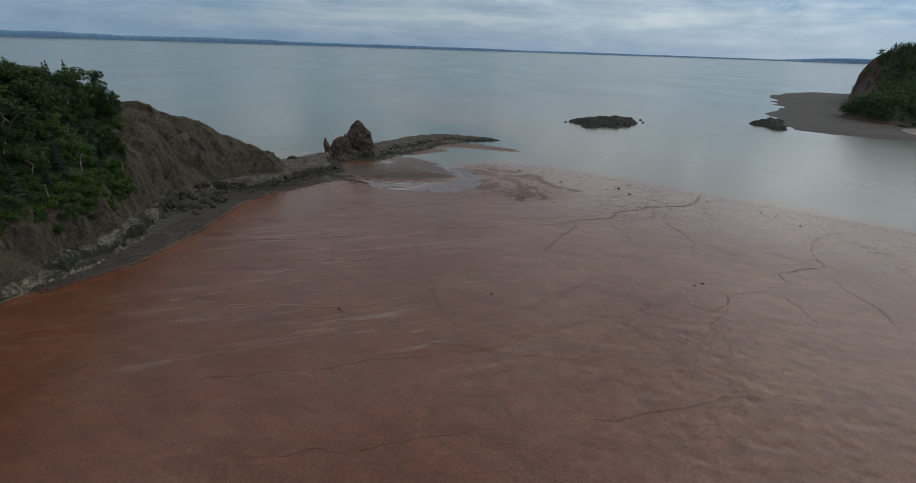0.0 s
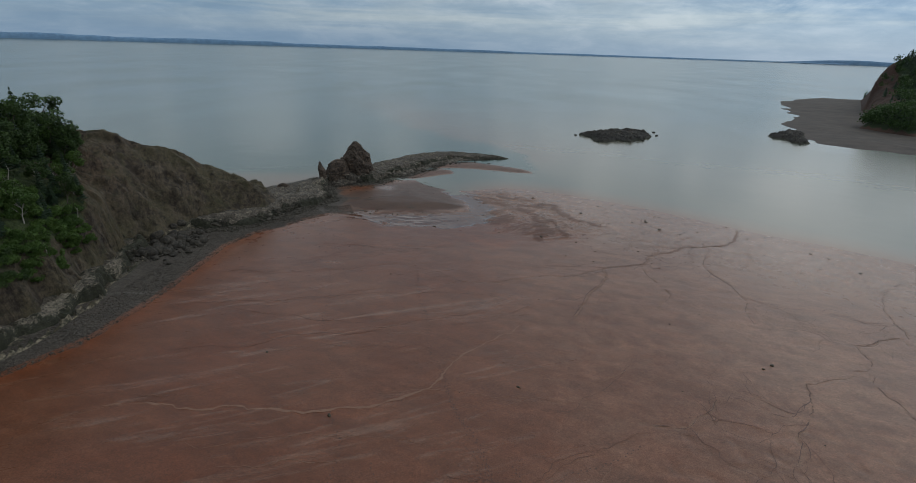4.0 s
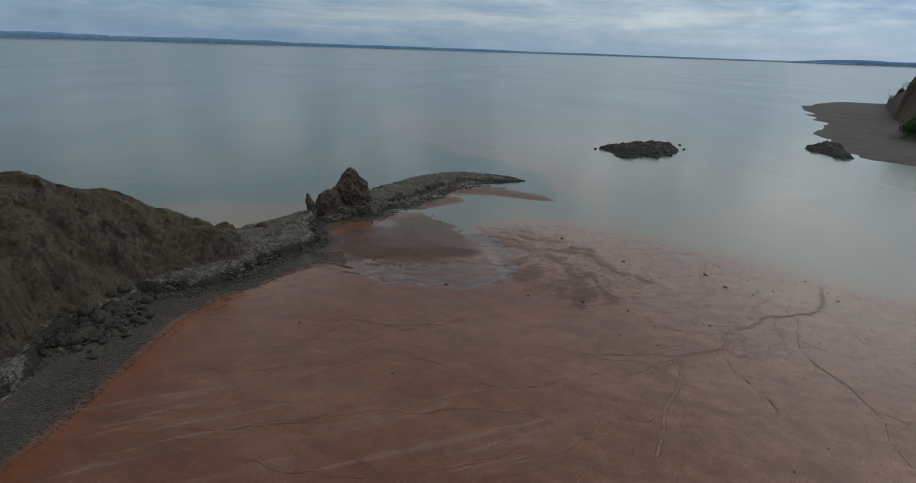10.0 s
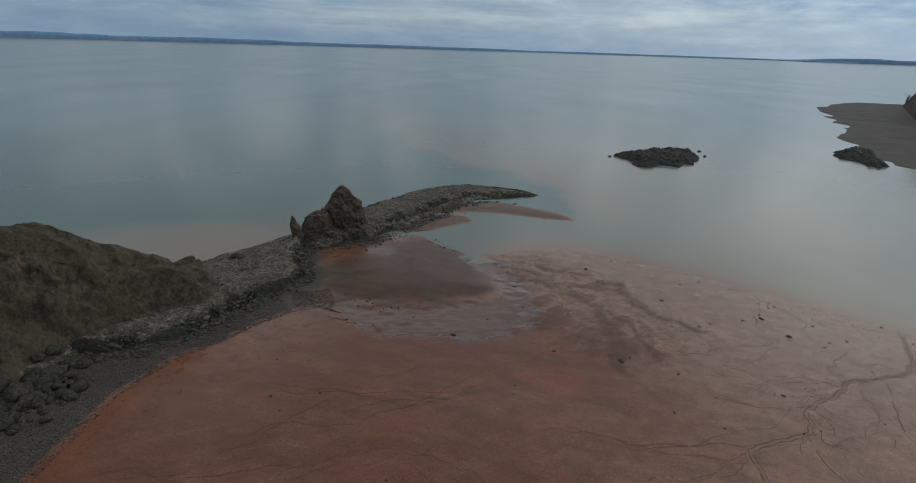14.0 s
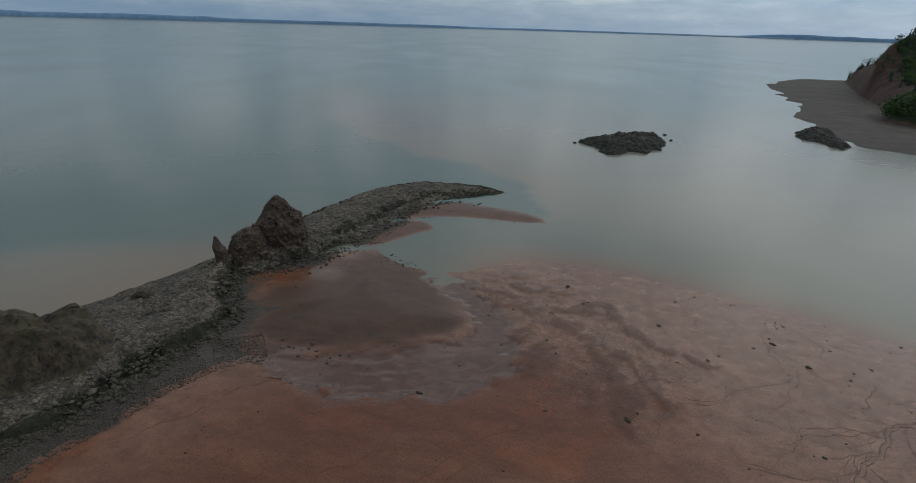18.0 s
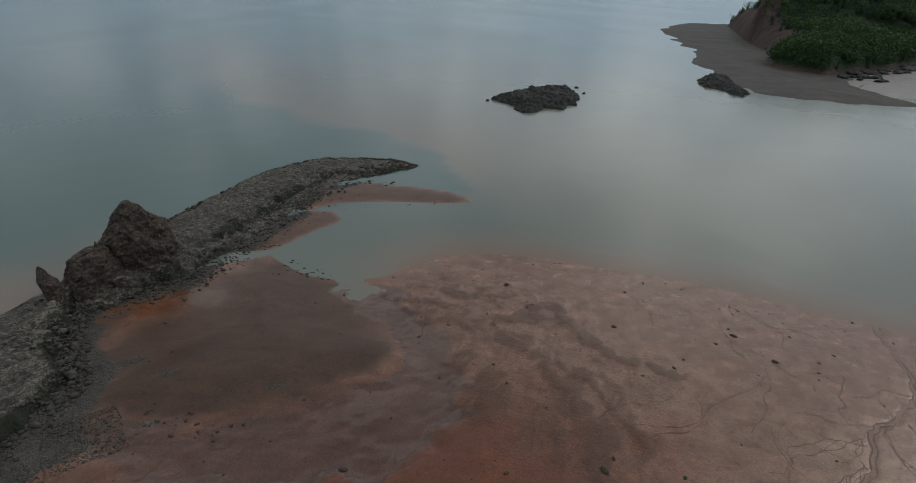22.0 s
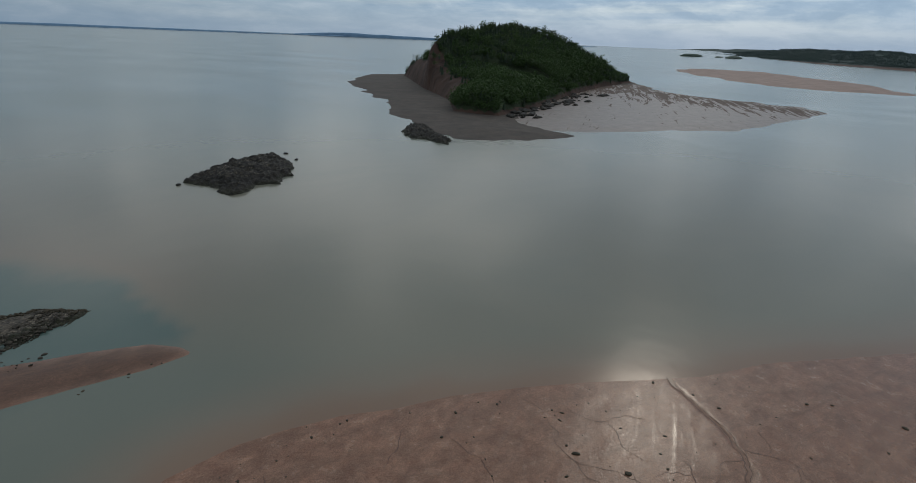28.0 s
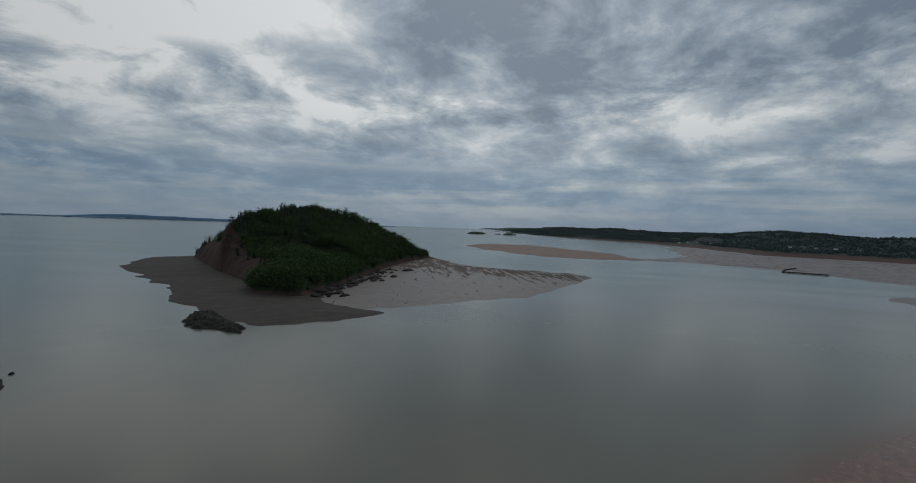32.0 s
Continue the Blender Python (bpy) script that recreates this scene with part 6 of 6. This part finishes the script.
def far_spruce(r, height, width):
    vs, fs, n = [], [], 0
    for w in range(5):
        z0, rad = height * (0.12 + 0.17 * w), width * (1 - w / 5.4)
        k = 7
        for i in range(k):
            a = 2 * math.pi * i / k + w * 0.4
            b = a + 2 * math.pi / k * r.uniform(0.75, 1.1)
            q = rad * r.uniform(0.75, 1.15)
            vs += [(0, 0, z0 + height * 0.26), (math.cos(a) * q, math.sin(a) * q, z0), (math.cos((a + b) / 2) * q * 1.05, math.sin((a + b) / 2) * q * 1.05, z0 - 0.3), (math.cos(b) * q, math.sin(b) * q, z0)]
            fs.append((n, n + 1, n + 2, n + 3))
            n += 4
    return np.array(vs), np.array(fs)


def forest(name, label, templates, where, mat, r, low=0.75, high=1.25):
    """Many trees as one mesh: where holds x, y, z of each foot."""
    vs, fs, n = [], [], 0
    pick = r.integers(0, len(templates), len(where))
    for k, (tv, tf) in enumerate(templates):
        w = where[pick == k]
        s, a = r.uniform(low, high, len(w)), r.uniform(0, 6.28, len(w))
        c, sn = np.cos(a)[:, None], np.sin(a)[:, None]
        x = w[:, :1] + s[:, None] * (tv[:, 0] * c - tv[:, 1] * sn)
        y = w[:, 1:2] + s[:, None] * (tv[:, 0] * sn + tv[:, 1] * c)
        z = w[:, 2:3] + s[:, None] * tv[:, 2][None]
        vs.append(np.stack([x, y, z], -1).reshape(-1, 3))
        fs.append((tf[None] + (np.arange(len(w)) * len(tv))[:, None, None]).reshape(-1, tf.shape[1]) + n)
        n += len(w) * len(tv)
    me = mesh_from(name, np.concatenate(vs), np.concatenate(fs), mat, True)
    tagged(new(name, me), label, "forest", kind="stuff")


def sheet(name, poly, slope, top, mat, label, category, step, rip=None, noise_amp=0.3, scale=25):
    xs = np.arange(min(p[0] for p in poly) - 3 * step, max(p[0] for p in poly) + 3 * step, step)
    ys = np.arange(min(p[1] for p in poly) - 3 * step, max(p[1] for p in poly) + 3 * step, step)
    X, Y = (a.ravel() for a in np.meshgrid(xs, ys, indexing="ij"))
    wob = scale * 0.28
    s = signed(X + wob * fbm(X / scale, Y / scale, 1.0, 4), Y + wob * fbm(X / scale, Y / scale, 6.0, 4), poly)
    z = np.where(s > 0, np.minimum(s * slope, top) + noise_amp * 0.4 * smooth(s, 0, 10) * fbm(X / 12, Y / 12, 3, 3), s * 0.05)
    F = grid_faces(len(xs), len(ys))
    F = F[(s[F] > -step * 1.5).any(1)]
    used = np.unique(F)
    remap = np.zeros(len(X), np.int32)
    remap[used] = np.arange(len(used))
    me = mesh_from(name, np.stack([X, Y, z], 1)[used], remap[F], mat)
    masks(me, "mask", (rip(X, Y) if rip else np.zeros_like(X))[used])
    tagged(new(name, me), label, category, kind="structure")


def island_nodes(k, b):
    bare = k.attr("mask")[0]
    gul = k.noise(0.05, 6, 0.65, 0.5, (1, 1, 0.3))
    rockc = k.mix(k.ramp(gul, [(0.35, 0.0), (0.65, 1.0)]), (0.030, 0.017, 0.012), (0.082, 0.045, 0.032))
    col = k.mix(k.step(bare, 0.35, 0.65), (0.022, 0.035, 0.012), rockc)
    k.put(col, b.inputs["Base Color"])
    b.inputs["Roughness"].default_value = 0.95
    k.put(k.bump(gul, 1.0, 4.0), b.inputs["Normal"])


def build_island():
    step = 4.0
    xs, ys = np.arange(325, 915, step), np.arange(420, 830, step)
    X, Y = (a.ravel() for a in np.meshgrid(xs, ys, indexing="ij"))
    h, sd = hill_height(X, Y)
    h = h + smooth(sd, 0, 8) * 1.5 * ridged(X / 16, Y / 16, h / 30, 3) * (line_distance(X, Y, BARE)[0] < 90)
    F = grid_faces(len(xs), len(ys))
    F = F[(sd[F] > -8).any(1)]
    used = np.unique(F)
    remap = np.zeros(len(X), np.int32)
    remap[used] = np.arange(len(used))
    me = mesh_from("island_hill", np.stack([X, Y, h], 1)[used], remap[F], material("island_slope", island_nodes))
    db = line_distance(X, Y, BARE)[0] + 14 * fbm(X / 25, Y / 25, 2, 3)
    bare = np.maximum(1 - smooth(db, 24, 36), 1 - smooth(sd, 0, 3))
    masks(me, "mask", bare[used])
    tagged(new("island_hill", me), "steep island hill with a bare red west face", "island", kind="structure")
    sheet("island_beach", BEACH, 0.035, 2.2, BEACHGRAVEL, "dark brown gravel beach round the island", "beach", 3.0)
    sheet("tidal_flat", FLATS, 0.03, 0.8, FLAT, "pinkish wet tidal flat with dark drainage rills", "mud flat", 3.0, lambda x, y: smooth(x, 520, 720))
    r = np.random.default_rng(41)
    n = 17000
    x, y = r.uniform(330, 905, n), r.uniform(425, 825, n)
    h, sd = hill_height(x, y)
    db = line_distance(x, y, BARE)[0] + 14 * fbm(x / 25, y / 25, 2, 3)
    ok = (sd > 0.5) & ((db > 30) | ((db > 14) & (r.uniform(size=n) < 0.15)))
    x, y, h, sd = x[ok], y[ok], h[ok], sd[ok]
    ds = line_distance(x, y, SPINE)[0]
    south = (y < 520 + 0.12 * (x - 400)) & (x < 760)
    conifer = r.uniform(size=len(x)) < np.where(south & (sd < 75), 0.08, 0.6)
    P = np.stack([x, y, h - 0.5], 1)
    front = r.uniform(size=len(x)) < np.where(sd < 75, 0.8, 0.15)
    t1 = [clump_tree(r, 78, 8.0, 10.5, 0.78) for _ in range(5)]
    forest("island_broadleaf_wood", "dense dark green broadleaf wood on the island", t1, P[~conifer & ~front], LEAF, r, 0.6, 1.0)
    forest("island_shore_wood", "lighter green broadleaf trees above the island shore", t1, P[~conifer & front], material("mid_green_leaves", leaf_nodes((0.022, 0.048, 0.013), (0.060, 0.110, 0.028))), r)
    forest("island_spruce_wood", "dark spruce wood covering the top of the island", [far_spruce(r, 9.5, 3.0) for _ in range(4)], P[conifer], NEEDLE, r, 0.6, 1.0)
    # broken ledges between the wood and the flats
    v, f = crag(4.4, (0, 0, -0.8), (1, 1, 1.8), (0, 0), 3, 0.3, 0.4)
    me = mesh_from("shore_ledge", v, f, ISLET)
    masks(me, "mask", 0.2, 0.3)
    for i in range(95):
        t = r.uniform(0.0, 1.0)
        x = 365 + 250 * t + r.normal(0, 6)
        y = 432 + 62 * t + r.normal(0, 9) - 6
        s = 1.2 + min(r.exponential(1.6), 5.0)
        ob = new("shore_ledge", me)
        ob.location, ob.rotation_euler, ob.scale = (x, y, 0.6), (0, 0, r.uniform(-0.3, 0.6)), (s * r.uniform(1.2, 2.4), s * 0.7, 0.9 + 0.25 * s)
        tagged(ob, "dark broken rock ledge on the island shore", "rock", "ledges on the island shore")


# ---- far land ----
COAST = [(4600, 2100), (4000, 1300), (3600, 950), (3150, 560), (2900, 190), (2420, -50), (1900, -190), (1760, -523), (1700, -900), (1500, -1500), (1200, -2300)]


def coast_height(x, y):
    d, along = line_distance(x, y, COAST)
    land = inside(x, y, COAST + [(4900, -2300), (4900, 2100)])
    d = np.where(land, d, -d)
    h = 13 * smooth(d, 0, 30) + (46 + 12 * smooth(along, 4, 7)) * smooth(d, 30, 620) + smooth(d, 20, 300) * 17 * fbm(x / 420, y / 420, 2, 4)
    return np.where(d > 0, h, d * 0.2), d


def build_far_land():
    xs, ys = np.arange(1100, 4900, 24), np.arange(-2250, 2080, 26)
    X, Y = (a.ravel() for a in np.meshgrid(xs, ys, indexing="ij"))
    h, d = coast_height(X, Y)
    F = grid_faces(len(xs), len(ys))
    F = F[(d[F] > -40).any(1)]
    used = np.unique(F)
    remap = np.zeros(len(X), np.int32)
    remap[used] = np.arange(len(used))

    def nodes(k, b):
        bluff = k.attr("mask")[0]
        n = k.noise(0.02, 5)
        # bluish greens: the haze of distance is mixed into the colour
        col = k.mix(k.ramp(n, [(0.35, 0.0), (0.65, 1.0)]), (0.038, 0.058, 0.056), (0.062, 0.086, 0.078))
        k.put(k.mix(bluff, col, (0.15, 0.085, 0.072)), b.inputs["Base Color"])
        b.inputs["Roughness"].default_value = 1.0

    me = mesh_from("mainland", np.stack([X, Y, h], 1)[used], remap[F], material("haze_tinted_cover", nodes))
    masks(me, "mask", ((1 - smooth(d, 12, 45)) * 0.9)[used])
    tagged(new("mainland", me), "long low wooded mainland with red shore bluffs", "coast", kind="structure")
    r = np.random.default_rng(51)
    n = 26000
    x, y = r.uniform(1400, 4600, n), r.uniform(-1900, 1600, n)
    h, d = coast_height(x, y)
    clear = fbm(x / 180, y / 180, 9, 2) > 0.35
    ok = (d > 28) & (d < 900) & ~(clear & (d < 260))
    P = np.stack([x, y, h - 1], 1)[ok]
    # leaf colour lifted and blued to paint in the same haze
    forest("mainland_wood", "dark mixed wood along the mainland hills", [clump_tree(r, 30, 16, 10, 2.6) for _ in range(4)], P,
           material("haze_tinted_leaves", leaf_nodes((0.058, 0.088, 0.084), (0.078, 0.112, 0.104), 0.2)), r)
    sheet("mainland_flat", [(1190, 180), (1115, -64), (900, -174), (720, -330), (900, -900), (1500, -1500), (1700, -900), (1765, -523), (1900, -190), (2420, -45), (2500, 60), (1900, 100), (1500, 60)],
          0.012, 0.8, FLAT, "broad wet tidal flat below the mainland", "mud flat", 14.0, lambda x, y: 0.4 + 0 * x, 0.2, 90)
    sheet("mud_bank", [(560, -60), (622, -62), (665, -58), (720, -90), (700, -160), (620, -150), (560, -110)], 0.02, 0.5, FLAT, "low mud bank awash at low tide", "mud flat", 6.0, None, 0.1, 40)
    sheet("sandbar", [(1500, 690), (1560, 720), (1760, 690), (1800, 560), (1560, 340), (1420, 250), (1170, 178), (1135, 270), (1130, 390), (1190, 480), (1265, 520), (1400, 620)], 0.03, 1.0,
          material("sandbar_sand", plain_nodes((0.19, 0.118, 0.09), (0.30, 0.20, 0.16), 0.03, 0.7, 0.4)), "long brown sandbar between island and mainland", "sandbar", 9.0, None, 0.6, 60)
    # a stone weir on the flat
    ob = thing("stone_weir", "low dark hooked stone weir on the tidal flat", "weir")
    for a, b in (((1183, -104), (1104, -66)), ((1104, -66), (1044, -50)), ((1044, -50), (1020, -111))):
        n = 14
        for i in range(n):
            t = (i + 0.5) / n
            v, f = crag(i * 1.7, (0, 0, -0.3), (3.2, 1.6, 2.2), (0, 0), 2, 0.25, 0.4)
            me = mesh_from("weir_stone", v, f, WEEDSTONE, True)
            p = part("weir_stone", me, ob)
            p.location, p.rotation_euler = (a[0] + (b[0] - a[0]) * t, a[1] + (b[1] - a[1]) * t, 0.5), (0, 0, math.atan2(b[1] - a[1], b[0] - a[0]))
    # houses
    bm_w, bm_r = bmesh.new(), bmesh.new()
    bmesh.ops.create_cube(bm_w, size=1)
    bmesh.ops.scale(bm_w, vec=(11, 8, 5.5), verts=bm_w.verts)
    bmesh.ops.translate(bm_w, vec=(0, 0, 2.75), verts=bm_w.verts)
    pts = [bm_r.verts.new(p) for p in ((-6, -4.6, 5.3), (6, -4.6, 5.3), (6, 4.6, 5.3), (-6, 4.6, 5.3), (-6, 0, 8.6), (6, 0, 8.6))]
    for q in ((0, 1, 5, 4), (2, 3, 4, 5), (0, 4, 3), (1, 2, 5), (0, 3, 2, 1)):
        bm_r.faces.new([pts[i] for i in q])
    mw, mr = bpy.data.meshes.new("house_wall"), bpy.data.meshes.new("house_roof")
    bm_w.to_mesh(mw), bm_r.to_mesh(mr)
    bm_w.free(), bm_r.free()
    mw.materials.append(HOUSEWALL), mr.materials.append(HOUSEROOF)
    for x, y, a in ((2570, -10, 20), (2610, 25, 70), (2650, -60, 40), (2480, -95, 10), (2010, -360, 30), (2030, -420, 100), (2080, -300, 60), (1990, -470, 15)):
        z = float(coast_height(np.array([x]), np.array([y]))[0][0])
        ob = thing("house", "small white house on the wooded mainland slope", "house", "houses on the mainland", (x, y, z + 6))
        ob.rotation_euler = (0, 0, radians(a))
        part("wall", mw, ob)
        part("roof", mr, ob, "grey gabled roof")
    # far shores of the bay, with distance haze put into their blue colour
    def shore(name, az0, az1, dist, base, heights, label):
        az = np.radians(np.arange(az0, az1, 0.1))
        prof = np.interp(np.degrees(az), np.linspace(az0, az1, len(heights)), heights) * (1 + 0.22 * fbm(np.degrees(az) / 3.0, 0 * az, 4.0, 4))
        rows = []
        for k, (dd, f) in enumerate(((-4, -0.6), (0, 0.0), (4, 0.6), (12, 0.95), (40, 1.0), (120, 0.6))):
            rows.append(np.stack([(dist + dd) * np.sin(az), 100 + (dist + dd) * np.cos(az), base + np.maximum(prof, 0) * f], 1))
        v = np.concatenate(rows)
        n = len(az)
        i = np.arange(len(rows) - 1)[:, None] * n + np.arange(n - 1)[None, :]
        tagged(new(name, mesh_from(name, v, np.stack([i, i + 1, i + n + 1, i + n], -1).reshape(-1, 4), HAZE_BLUE, True)), label, "coast", kind="structure")
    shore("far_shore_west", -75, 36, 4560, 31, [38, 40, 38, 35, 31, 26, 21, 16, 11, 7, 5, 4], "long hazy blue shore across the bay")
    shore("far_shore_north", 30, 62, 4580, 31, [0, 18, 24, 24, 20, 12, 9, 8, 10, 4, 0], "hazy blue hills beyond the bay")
    for x, y, w, hh in ((3300, 1255, 90, 20), (3330, 1030, 70, 18), (3360, 1120, 40, 12)):
        v, f = crag(x * 0.01, (0, 0, -2), (w, w * 0.6, hh), (0, 0), 4, 0.12, 0.4)
        ob = new("wooded_islet", mesh_from("wooded_islet", v, f, FARWOOD))
        ob.location = (x, y, 6)
        tagged(ob, "small dark wooded islet off the mainland", "islet", "wooded islets off the mainland")


build_ground()
build_water()
build_headland()
build_platform()
build_stack()
build_islets()
build_island()
build_far_land()
plant_headland()
footprints()
rills()
scatter_stones()
